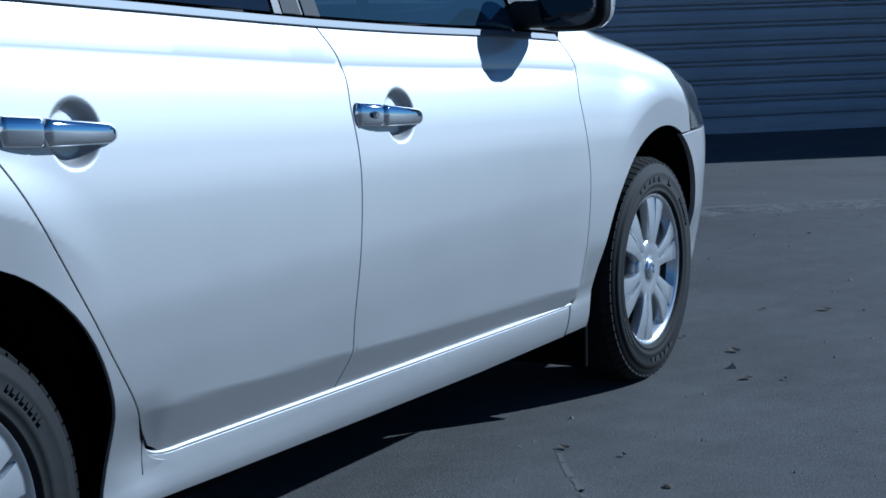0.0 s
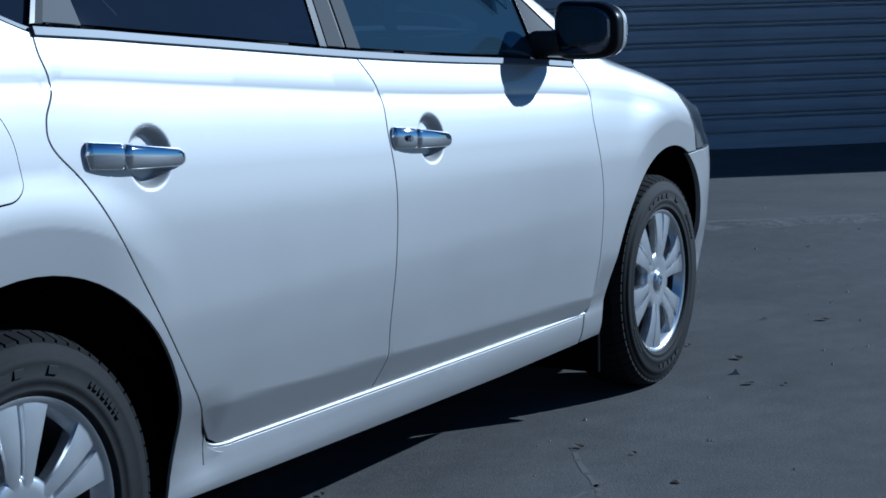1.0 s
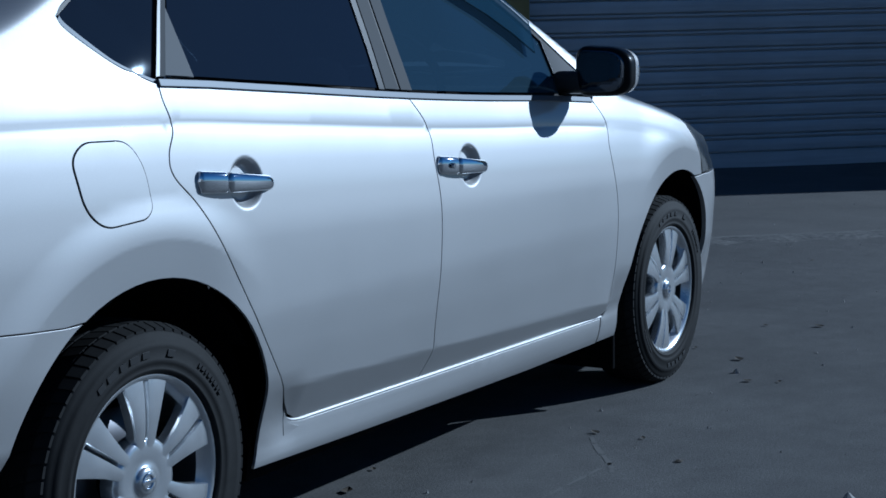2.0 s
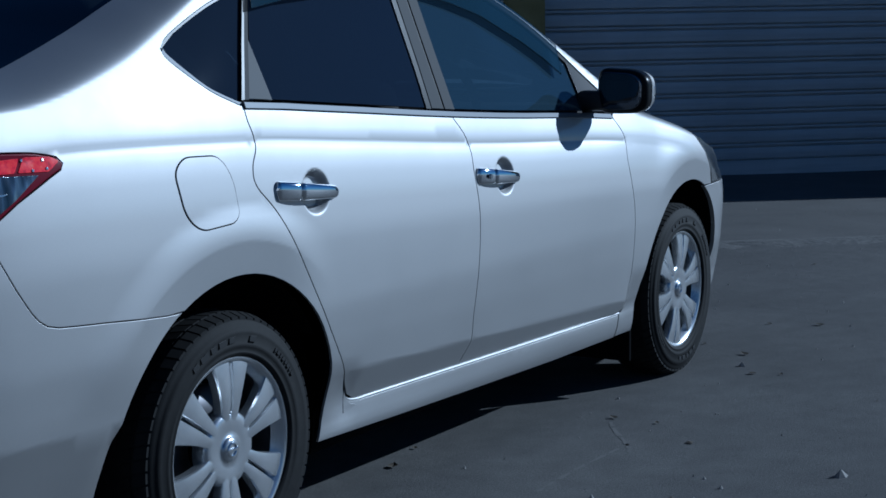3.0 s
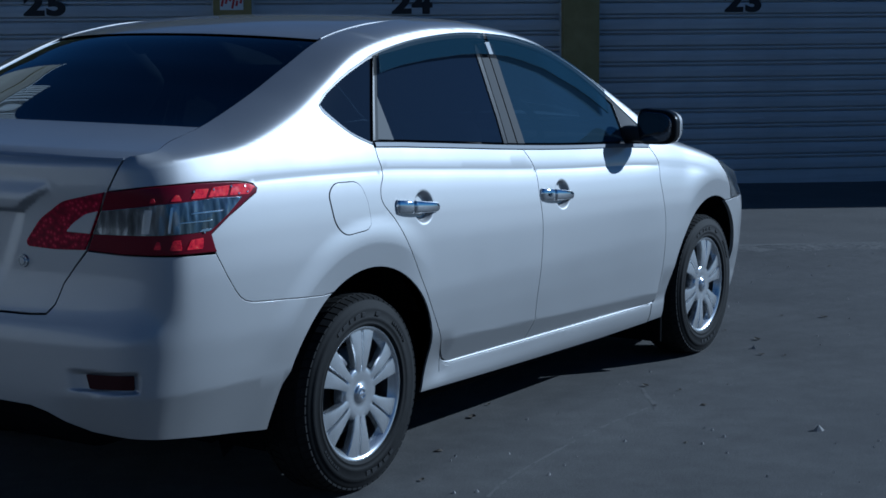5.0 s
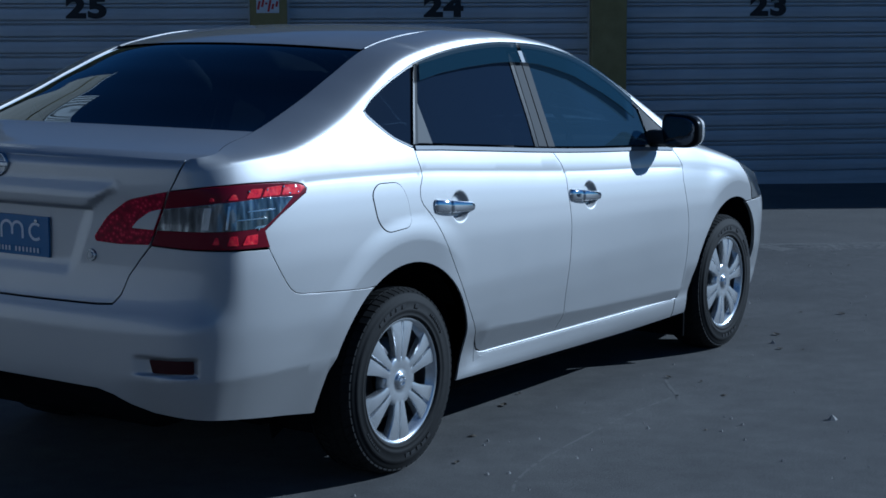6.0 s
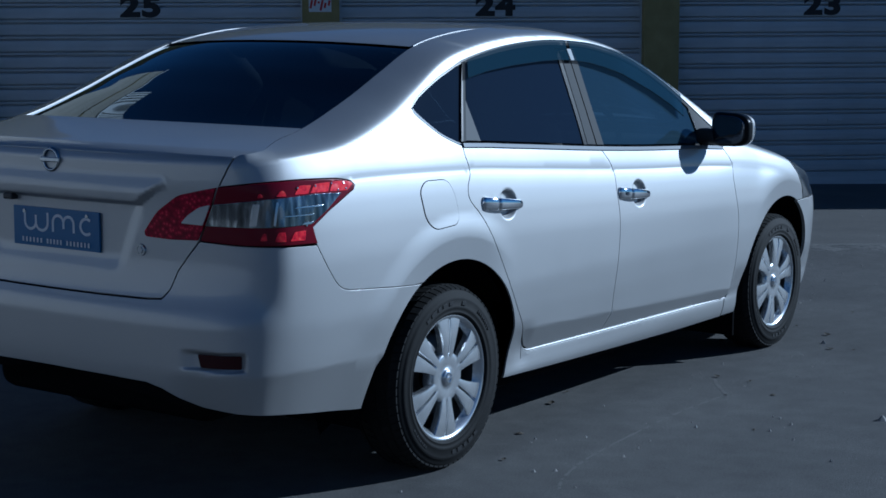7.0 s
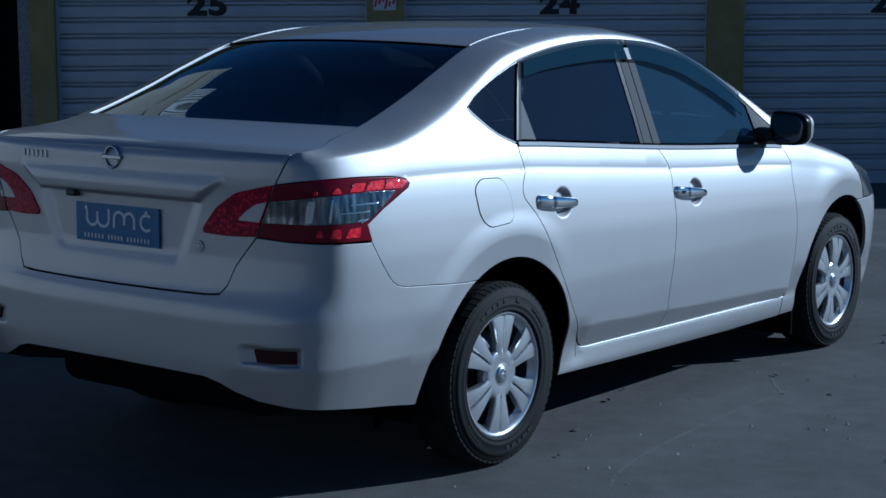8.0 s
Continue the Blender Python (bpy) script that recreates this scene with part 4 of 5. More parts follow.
panel("fuel_flap", flap, paint, car, off=0.0022, gap=0.0006, edge=0.0014, depth=0.002, step=0.018)

# inner shell, floor and wheel wells, coloured near-black so that the inside stays dark
shell = [(0.0, 0.42), (0.5, 0.36), (1.0, 0.33)] + [tuple(p) for p in in_s([(-0.44, 0.36)] + arc(0.0, 0.41, 0.43, 175, -8, 20) + [(0.44, 0.27), (2.2, 0.27)] + arc(WHEELBASE, 0.43, 0.43, 188, -8, 20))]
shell += [(S_END - 0.4, 0.3), (S_END, 0.3), (S_END, 0.70)] + [tuple(p) for p in in_s([(3.1, 0.72), (2.6, 0.85), (2.0, 0.93), (1.0, 0.985), (0.05, 1.04), (-0.4, 1.05)])] + [(0.7, 1.0), (0.0, 1.0)]
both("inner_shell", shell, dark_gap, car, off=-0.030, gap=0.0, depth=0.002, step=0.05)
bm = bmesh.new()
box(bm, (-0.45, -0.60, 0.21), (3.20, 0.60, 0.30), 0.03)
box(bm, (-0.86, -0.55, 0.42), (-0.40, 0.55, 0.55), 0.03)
# lower middle box, added to block sun under the car
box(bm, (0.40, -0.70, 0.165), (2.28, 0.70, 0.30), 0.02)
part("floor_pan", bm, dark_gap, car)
# unseen near-black block, added to keep the view under the tail dark
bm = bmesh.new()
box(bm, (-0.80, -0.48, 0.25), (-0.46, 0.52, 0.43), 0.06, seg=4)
part("underbody_blocker", bm, dark_gap, car, smooth=True)
# hidden flaps added behind the front wheels to block a patch of sun
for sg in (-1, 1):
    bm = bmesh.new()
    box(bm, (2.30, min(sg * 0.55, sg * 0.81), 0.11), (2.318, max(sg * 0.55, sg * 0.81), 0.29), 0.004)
    part("sun_blocker", bm, dark_gap, car)
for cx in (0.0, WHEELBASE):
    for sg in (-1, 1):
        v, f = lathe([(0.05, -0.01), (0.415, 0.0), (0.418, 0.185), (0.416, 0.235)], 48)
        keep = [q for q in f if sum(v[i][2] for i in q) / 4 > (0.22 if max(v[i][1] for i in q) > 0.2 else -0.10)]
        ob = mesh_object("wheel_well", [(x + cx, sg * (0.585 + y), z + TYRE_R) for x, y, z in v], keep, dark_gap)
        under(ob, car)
# interior
bm = bmesh.new()
box(bm, (-0.62, -0.60, 1.02), (-0.02, 0.60, 1.05), 0.01)
part("parcel_shelf", bm, seat_m, car)
bm = bmesh.new()
box(bm, (0.02, -0.66, 0.62), (0.16, 0.66, 1.09), 0.05)
part("rear_seat", bm, seat_m, car)
for y in (-0.36, 0.36):
    bm = bmesh.new()
    box(bm, (0.0, y - 0.13, 1.09), (0.10, y + 0.13, 1.235), 0.045, seg=3)
    part("headrest", bm, trim_beige if y < 0 else seat_m, car, smooth=True)
for y in (-0.37, 0.37):
    bm = bmesh.new()
    box(bm, (0.98, y - 0.25, 0.55), (1.14, y + 0.25, 1.13), 0.07, seg=3, m=pose(0, 0, 0))
    box(bm, (1.06, y - 0.25, 0.50), (1.55, y + 0.25, 0.66), 0.06, seg=3)
    part("front_seat", bm, seat_m, car, smooth=True)
    bm = bmesh.new()
    box(bm, (0.97, y - 0.13, 1.15), (1.07, y + 0.13, 1.32), 0.045, seg=3)
    part("headrest", bm, seat_m, car, smooth=True)
bm = bmesh.new()
box(bm, (1.78, -0.70, 0.80), (2.25, 0.70, 1.02), 0.08, seg=4)
part("dashboard", bm, seat_m, car, smooth=True)
v, f = lathe([(0.165, 0.0), (0.175, 0.012), (0.187, 0.012), (0.195, 0.0), (0.187, -0.012), (0.175, -0.012), (0.165, 0.0)], 40)
wheel_rim = mesh_object("steering_wheel", v, f, plastic)
wheel_rim.parent = car
wheel_rim.matrix_local = pose(1.68, -0.37, 1.0, 0, -25, 90)
panel("pillar_lining", in_s([(-0.40, 1.10), (-0.14, 1.13), (-0.135, 1.22), (-0.02, 1.295), (0.14, 1.36), (0.08, 1.385), (-0.16, 1.285), (-0.38, 1.19)]), trim_beige, car, off=-0.022, gap=0.0, depth=0.004, step=0.04, mirror=True)
panel("pillar_lining", in_s([(-0.50, 1.10), (-0.17, 1.12), (-0.165, 1.235), (0.03, 1.332), (0.30, 1.408), (0.30, 1.448), (0.12, 1.408), (-0.10, 1.325), (-0.28, 1.253), (-0.48, 1.175)]), seat_m, car, off=-0.036, gap=0.0, depth=0.004, step=0.04)

# door mirrors
for k, sg in enumerate((-1, 1)):
    bm = bmesh.new()
    bmesh.ops.create_uvsphere(bm, u_segments=40, v_segments=24, radius=1.0)
    for v in bm.verts:
        x, y, z = v.co
        sq = lambda t, p: math.copysign(abs(t) ** p, t)
        x2 = sq(x, 0.8)
        v.co = Vector((x2 * (0.095 if x2 > 0 else 0.030), sq(y, 0.50) * 0.088, sq(z, 0.55) * 0.083 * (1 - (0.36 if z > 0 else 0.20) * (0.5 + 0.5 * y * sg))))
    body = part("door_mirror", bm, gloss_black, car, "black door mirror with silver cap", smooth=True)
    body.location = (1.925, sg * 0.952, 1.074)
    bm = bmesh.new()
    bmesh.ops.create_uvsphere(bm, u_segments=40, v_segments=24, radius=1.0)
    for v in bm.verts:
        x, y, z = v.co
        sq = lambda t, p: math.copysign(abs(t) ** p, t)
        x2 = max(sq(x, 0.8), 0.22)
        v.co = Vector((x2 * 0.100, sq(y, 0.50) * 0.0885, sq(z, 0.55) * 0.0840 * (1 - (0.36 if z > 0 else 0.20) * (0.5 + 0.5 * y * sg))))
    part("mirror_cap", bm, paint, body, "silver mirror cap", smooth=True)
    bm = bmesh.new()
    bmesh.ops.create_uvsphere(bm, u_segments=40, v_segments=20, radius=1.0)
    for v in bm.verts:
        x, y, z = v.co
        v.co = Vector((x * 0.004, sq(y, 0.50) * 0.074, sq(z, 0.55) * 0.069 * (1 - (0.36 if z > 0 else 0.20) * (0.5 + 0.5 * y * sg))))
    mg = part("mirror_glass", bm, Mat("mirror_glass", (0.10, 0.11, 0.13), 0.04, 1.0).m, body)
    mg.location = (-0.0285, 0, 0)
    bm = bmesh.new()
    box(bm, (0.012, -0.006, -0.022), (0.070, 0.008, 0.014), 0.006, seg=3)
    ind = part("mirror_indicator", bm, lamp_chrome, body, "clear indicator lens")
    ind.location = (-0.012, sg * 0.080, 0.0)
    bm = bmesh.new()
    box(bm, (-0.035, -0.065, -0.030), (0.05, 0.065, 0.034), 0.018, seg=3)
    arm = part("mirror_arm", bm, plastic, body, smooth=True)
    arm.location = (0.005, -sg * 0.092, -0.036)

# badges, plate, lock on the lid (all flat things of their own size)


def tail_x(y, z):
    return float(lid_skin(np.array([sy(-y)]), np.array([z]))[0, 0])


v, f = lathe([(0.027, 0.0), (0.029, -0.005), (0.033, -0.007), (0.038, -0.004), (0.039, 0.002)], 48)
bd = under(mesh_object("badge_ring", v, f, satin_chrome), lid, "chrome ring badge")
bd.matrix_local = pose(tail_x(0.0, 1.075) - 0.001, 0.0, 1.075, 0, 0, -90)
bm = bmesh.new()
box(bm, (-0.009, -0.044, -0.008), (0.0, 0.044, 0.008), 0.003)
b2 = part("badge_bar", bm, satin_chrome, lid)
b2.location = (tail_x(0.0, 1.075) - 0.001, 0.0, 1.075)
# model script: plain raised bars
for i in range(6):
    bm = bmesh.new()
    box(bm, (-0.003, -0.0035, -0.011), (0.0, 0.0035, 0.011), 0.001)
    y = 0.455 - i * 0.0245
    q = part("script_bar", bm, satin_chrome, lid)
    q.location = (tail_x(y, 1.065) - 0.001, y, 1.068)

plate = tagged(new("number_plate"), "blue dealer plate with white logo on the boot lid", "number plate")
PX = tail_x(0.0, 0.86) - 0.006
plate.location = (PX, 0.0, 0.857)
plate.scale = (1, 1.10, 1.02)
bm = bmesh.new()
box(bm, (-0.003, -0.178, -0.061), (0.004, 0.178, 0.061), 0.001)
part("plate_panel", bm, plate_blue, plate)


stroke_depth = [0.0042]


def plate_stroke(pts, width, name):
    """A flat white stroke along points (u to the right as read, v up)."""
    pts = [np.array(p, float) for p in pts]
    verts, faces = [], []
    for k, p in enumerate(pts):
        a, b = pts[max(k - 1, 0)], pts[min(k + 1, len(pts) - 1)]
        t = (b - a) / max(np.linalg.norm(b - a), 1e-9)
        n = np.array((-t[1], t[0])) * width / 2
        for q in (p + n, p - n):
            verts.append((-stroke_depth[0], -q[0], q[1]))
    for k in range(len(pts) - 1):
        faces.append((2 * k, 2 * k + 1, 2 * k + 3, 2 * k + 2))
    stroke_depth[0] += 0.00012
    return under(mesh_object(name, verts, faces, white_mark, smooth=False), plate)


def half_ring(cx, cz, r, a0, a1, n=12):
    return [(cx + r * math.cos(radians(a)), cz + r * math.sin(radians(a))) for a in np.linspace(a0, a1, n)]


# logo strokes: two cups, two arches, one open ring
plate_stroke([(-0.128, 0.046)] + half_ring(-0.105, 0.014, 0.023, 180, 360) + [(-0.082, 0.036)], 0.009, "logo_stroke")
plate_stroke([(-0.082, 0.036)] + half_ring(-0.057, 0.014, 0.025, 180, 360) + [(-0.032, 0.046)], 0.009, "logo_stroke")
plate_stroke([(-0.010, -0.012)] + half_ring(0.012, 0.018, 0.022, 180, 0) + [(0.034, 0.0)], 0.009, "logo_stroke")
plate_stroke([(0.034, 0.0)] + half_ring(0.055, 0.018, 0.021, 180, 0) + [(0.076, -0.010)], 0.009, "logo_stroke")
plate_stroke(half_ring(0.128, 0.014, 0.024, 50, 310, 18), 0.009, "logo_stroke")
for a, b in ((-0.145, -0.052), (-0.040, 0.030), (0.042, 0.145)):
    n = int((b - a) / 0.0135)
    for i in range(n):
        u = a + (b - a) * (i + 0.5) / n
        plate_stroke([(u, -0.050), (u, -0.035)], 0.0075, "print_bar")
for y in (-0.13, 0.13):
    bm = bmesh.new()
    bmesh.ops.create_cone(bm, cap_ends=True, segments=14, radius1=0.006, radius2=0.005, depth=0.004, matrix=pose(-0.004, y, 0.046, 0, 90, 0))
    part("plate_screw", bm, satin_chrome, plate)
bm = bmesh.new()
bmesh.ops.create_cone(bm, cap_ends=True, segments=28, radius1=0.019, radius2=0.017, depth=0.006, matrix=pose(0, 0, 0, 0, -90, 0))
lk = part("boot_lock", bm, satin_chrome, lid, "round chrome boot lock")
lk.location = (tail_x(-0.372, 0.818) - 0.002, -0.372, 0.818)
bm = bmesh.new()
bmesh.ops.create_cone(bm, cap_ends=True, segments=24, radius1=0.010, radius2=0.009, depth=0.004, matrix=pose(-0.004, 0, 0, 0, -90, 0))
kh = part("lock_barrel", bm, chrome, lk)
bm = bmesh.new()
box(bm, (-0.022, -0.022, -0.022), (0.010, 0.022, 0.0), 0.006)
cm = part("reversing_camera", bm, plastic, lid, "small black reversing camera")
cm.location = (tail_x(0.18, 0.957) + 0.004, 0.205, 0.959)

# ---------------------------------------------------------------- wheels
# darker than the rim: shade behind the spokes is put into the barrel's colour
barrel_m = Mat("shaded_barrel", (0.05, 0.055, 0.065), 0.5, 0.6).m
def make_tyre():
    half_w = 0.1025
    prof = [(0.208, 0.080), (0.216, 0.090), (0.222, 0.0955), (0.2255, 0.0965), (0.2275, 0.0940), (0.236, 0.0985), (0.245, 0.1005), (0.2465, 0.0990), (0.268, 0.1015), (0.279, 0.0995), (0.2805, 0.0970), (0.290, 0.0945), (0.300, 0.088), (0.308, 0.076), (0.3125, 0.060), (0.3145, 0.030), (0.315, 0.0)]
    prof = prof + [(r, -y) for r, y in prof[::-1][1:]]
    return lathe([(r, -y) for r, y in prof], 120)


def tread_blocks():
    """Shoulder blocks, ribs and sipes proud of the carcass."""
    verts, faces = [], []

    def block(a0, a1, r0, y0, r1, y1, lift, skew=0.0):
        k = len(verts)
        for a, sk in ((a0, 0), (a1, 0)):
            for r, y, s_ in ((r0, y0, 0.0), (r1, y1, skew)):
                for h in (-0.003, lift):
                    ang = a + s_
                    verts.append(((r + h) * math.cos(ang), y, (r + h) * math.sin(ang)))
        for q in ((1, 3, 7, 5), (0, 1, 5, 4), (2, 6, 7, 3), (0, 2, 3, 1), (4, 5, 7, 6)):
            faces.append(tuple(k + i for i in q))
    n = 66
    for i in range(n):
        a = 2 * math.pi * i / n
        w = 2 * math.pi / n
        for sg in (-1, 1):
            block(a, a + w * 0.80, 0.301, sg * 0.089, 0.3125, sg * 0.064, 0.0042, w * 0.25)
            block(a + w * 0.3, a + w * 1.12, 0.3133, sg * 0.055, 0.3148, sg * 0.022, 0.0032, w * 0.45)
    for i in range(n):
        a = 2 * math.pi * i / n
        w = 2 * math.pi / n
        block(a, a + w * 0.92, 0.3150, -0.014, 0.3150, 0.014, 0.0030, w * 0.2)
    return verts, faces


TYRE, TREAD = make_tyre(), tread_blocks()
TYRE_ME = mesh_object("tyre", *TYRE, tyre_m)
TREAD_ME = mesh_object("tread", *TREAD, tyre_m, smooth=False)


def ring_mesh(name, prof, mat, n=96):
    return mesh_object(name, *lathe(prof, n), mat)


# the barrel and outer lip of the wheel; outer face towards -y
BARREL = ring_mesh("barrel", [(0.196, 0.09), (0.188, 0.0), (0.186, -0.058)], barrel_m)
RIM = ring_mesh("rim", [(0.186, -0.058), (0.196, -0.074), (0.206, -0.084), (0.2125, -0.0875), (0.2185, -0.0855), (0.2195, -0.078), (0.212, -0.070)], rim_m)


def spoke_mesh(tilt):
    """One blade of a pair: broad at the rim, narrow at the hub, crowned, with a rolled inner edge."""
    verts, faces = [], []
    n, k = 14, 7
    for i in range(n + 1):
        t = i / n
        r = 0.052 + (0.2055 - 0.052) * t
        w0 = 0.0028 + 0.0016 * t
        w1 = w0 + 0.0165 + 0.0500 * t ** 1.35 + 0.008 * (1 - t) ** 3
        yd = -0.074 - 0.009 * math.sin(math.pi * min(1, t * 0.75 + 0.12)) - 0.001 * t
        for j in range(k):
            u = (0.0, 0.05, 0.12, 0.5, 0.88, 0.95, 1.0)[j]
            x = (w0 + (w1 - w0) * u) * tilt
            crown = 0.0022 * math.sin(math.pi * (0.15 + 0.85 * u)) - 0.005 * (u > 0.99) - 0.005 * (u < 0.01)
            verts.append((x, yd - crown, r))
    m = len(verts)
    verts += [(x, y + 0.020, z) for x, y, z in verts]
    for i in range(n):
        for j in range(k - 1):
            a = i * k + j
            faces.append((a, a + 1, a + k + 1, a + k))
    for i in range(n):
        for j in (0, k - 1):
            a = i * k + j
            faces.append((a, a + k, a + k + m, a + m))
    for j in range(k - 1):
        a = n * k + j
        faces.append((a, a + 1, a + 1 + m, a + m))
    return verts, faces


SPOKES = [mesh_object("spoke", *spoke_mesh(t), rim_m) for t in (1, -1)]
for o in SPOKES:
    o.data.set_sharp_from_angle(angle=radians(32))
HUBCAP = ring_mesh("hub", [(0.001, -0.0865), (0.020, -0.0860), (0.0265, -0.0835), (0.0285, -0.0800), (0.030, -0.0775), (0.045, -0.0795), (0.066, -0.0812), (0.079, -0.0805), (0.086, -0.0770), (0.089, -0.070), (0.089, -0.04)], rim_m, 48)
CAPRING = ring_mesh("cap_ring", [(0.0120, -0.0866), (0.0125, -0.0885), (0.0155, -0.0890), (0.0175, -0.0880), (0.018, -0.0862)], chrome, 40)
bm = bmesh.new()
box(bm, (-0.019, -0.0892, -0.0038), (0.019, -0.0862, 0.0038), 0.0012)
CAPBAR = part("cap_bar", bm, chrome)
DISC = ring_mesh("brake_disc", [(0.06, -0.005), (0.14, -0.005), (0.142, 0.0), (0.142, 0.02), (0.06, 0.02)], steel_dark, 64)
# near-black disc, painted shade that closes the view between the spokes
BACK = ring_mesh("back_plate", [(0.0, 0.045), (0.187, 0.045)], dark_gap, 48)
bm = bmesh.new()
for k in range(5):
    bmesh.ops.create_cone(bm, cap_ends=True, segments=6, radius1=0.0085, radius2=0.0075, depth=0.012, matrix=pose(0.045 * math.sin(k * 2 * math.pi / 5), -0.079, 0.045 * math.cos(k * 2 * math.pi / 5), 90))
bm.free()

protos = [TYRE_ME, TREAD_ME, BARREL, RIM, *SPOKES, HUBCAP, CAPRING, CAPBAR, DISC, BACK]


def wheel_at(x, sg, turn):
    root = tagged(new("wheel", RIM.data), "silver wheel with six double spokes and a black tyre")
    root.parent = car
    root.matrix_local = Matrix.Translation((x, sg * (HUB_Y - 0.068), TYRE_R)) @ pose(0, 0, 0, 0, 0, 0 if sg < 0 else 180) @ pose(0, 0, 0, 0, turn, 0)

    def child(src, m=Matrix(), name=None):
        o = new(name or src.name.split(".")[0], src.data)
        o.parent = root
        o.matrix_local = m
        return o
    ty = child(TYRE_ME, name="tyre")
    child(TREAD_ME, name="tread")
    for k in range(6):
        for s_ in SPOKES:
            child(s_, pose(0, 0, 0, 0, 60 * k, 0), "spoke")
    child(BARREL, name="barrel")
    child(HUBCAP, name="hub")
    child(CAPRING, name="cap_ring")
    child(CAPBAR, pose(0, 0, 0, 0, -turn, 0), "cap_bar")
    child(DISC, name="brake_disc")
    child(BACK, name="back_plate")
    # raised maker's bars and size bars on the sidewall
    for a0, count, w, rr, hh in ((-36, 5, 6.4, 0.257, 0.014), (144, 5, 6.4, 0.257, 0.014), (12, 1, 7.0, 0.257, 0.014), (34, 8, 2.4, 0.258, 0.009), (214, 8, 2.4, 0.258, 0.009)):
        for i in range(count):
            o = new("sidewall_bar", BAR.data)
            o.parent = root
            o.matrix_local = pose(0, 0, 0, 0, a0 + i * w * 1.2, 0) @ Matrix.Translation((0, -0.1018, rr)) @ Matrix.Diagonal((w / 4.2 * (0.8, 1.05, 0.65, 1.0)[i % 4], 0.7, hh / 0.018, 1))
    return root


bm = bmesh.new()
box(bm, (-0.0085, -0.0012, -0.009), (0.0085, 0.002, 0.009), 0.0005)
BAR = part("sidewall_bar", bm, tyre_mark)
wheel_at(0.0, -1, 3.0)
wheel_at(WHEELBASE, -1, 12.0)
wheel_at(0.0, 1, 20.0)
wheel_at(WHEELBASE, 1, 40.0)
for o in (*protos, BAR):
    bpy.data.objects.remove(o)


# ---------------------------------------------------------------- the yard and the lock-up units
# u runs along the front of the units, y into them, z up
HEAD, DIST = radians(41.0), 9.6
N_ = Vector((math.cos(HEAD), math.sin(HEAD), 0))
U_ = Vector((math.sin(HEAD), -math.cos(HEAD), 0))
FLAT = Matrix(((U_.x, N_.x, 0, N_.x * DIST), (U_.y, N_.y, 0, N_.y * DIST), (0, 0, 1, 0), (0, 0, 0, 1)))
FRONT = FLAT @ pose(0, 0, 0, 0, -0.55, 0)


def outwards(ob, m):
    """Lay a mesh drawn with y out towards the yard onto the front of the units."""
    for v in ob.data.vertices:
        v.co.y = -v.co.y
    ob.data.flip_normals()
    ob.matrix_world = m
    return ob


# ground: one sheet to the horizon, finer near the car
verts, faces = [], []
rings = [0.0, 2, 5, 9, 14, 25, 60, 200, 900, 3000]
for r in rings:
    for k in range(48):
        a = 2 * math.pi * k / 48
        verts.append((r * math.cos(a) + 1.5, r * math.sin(a), 0.0))
for i in range(len(rings) - 1):
    for k in range(48):
        j = (k + 1) % 48
        faces.append((i * 48 + k, (i + 1) * 48 + k, (i + 1) * 48 + j, i * 48 + j))
tagged(mesh_object("ground", verts, faces, asphalt, smooth=False), "dark grey asphalt yard with fine grit", "ground", kind="structure")


def on_front(ob):
    return outwards(ob, FRONT)


# concrete apron before the doors, with its rough outer edge
bm = bmesh.new()
box(bm, (-14, -0.6, -0.10), (16, 4.456, 0.004), 0.0)
ap = part("apron", bm, concrete)
outwards(ap, FLAT)
tagged(ap, "pale grey concrete apron in front of the roller doors", "pavement", kind="structure")
bm = bmesh.new()
rng = random.Random(4)
cols = 220
prev = None
for k in range(cols + 1):
    u = -14 + 30 * k / cols
    a = bm.verts.new((u, 4.455 + rng.uniform(-0.01, 0.01), 0.006))
    b = bm.verts.new((u, 4.61 + rng.uniform(-0.02, 0.02), 0.016 + rng.uniform(-0.003, 0.003)))
    c = bm.verts.new((u, 4.78 + rng.uniform(-0.06, 0.06), -0.002))
    if prev:
        bm.faces.new((prev[0], prev[1], b, a))
        bm.faces.new((prev[1], prev[2], c, b))
    prev = (a, b, c)
ed = part("apron_edge", bm, edge_conc)
outwards(ed, FLAT)
tagged(ed, "pale rough concrete edge strip of the apron", "kerb", kind="structure")

# the building: piers, wall over the doors, roof edge
DOOR_W, PIER_W, DOOR_H, WALL_H = 2.895, 0.345, 2.65, 3.60
U0 = -2.530
starts = [U0 + k * (DOOR_W + PIER_W) + (0.55 if k > 2 else 0.0) for k in range(-1, 5)]
widths = [DOOR_W + (0.55 if k == 2 else 0.0) for k in range(5)]


def pier(name, u0, u1, mat, label, v=0.10):
    bm = bmesh.new()
    box(bm, (u0, -0.30, -0.20), (u1, v, DOOR_H), 0.006)
    ob = part(name, bm, mat)
    on_front(ob)
    return tagged(ob, label, "pillar", kind="structure")


for k, u in enumerate(starts[1:]):
    w0 = u - (0.226 if k == 0 else PIER_W)
    pier("pillar", w0, u, pier_m, "olive yellow painted pillar between roller doors")
pier("wall_end", U0 - 0.226 - 0.115, U0 - 0.228, render_m, "grey pebble render strip beside the end pillar", 0.06)
bm = bmesh.new()
box(bm, (-14, -0.30, DOOR_H), (16, 0.10, WALL_H), 0.0)
lintel = part("wall_over_doors", bm, pier_m)
on_front(lintel)
tagged(lintel, "olive painted wall over the roller doors", "wall", kind="structure")
bm = bmesh.new()
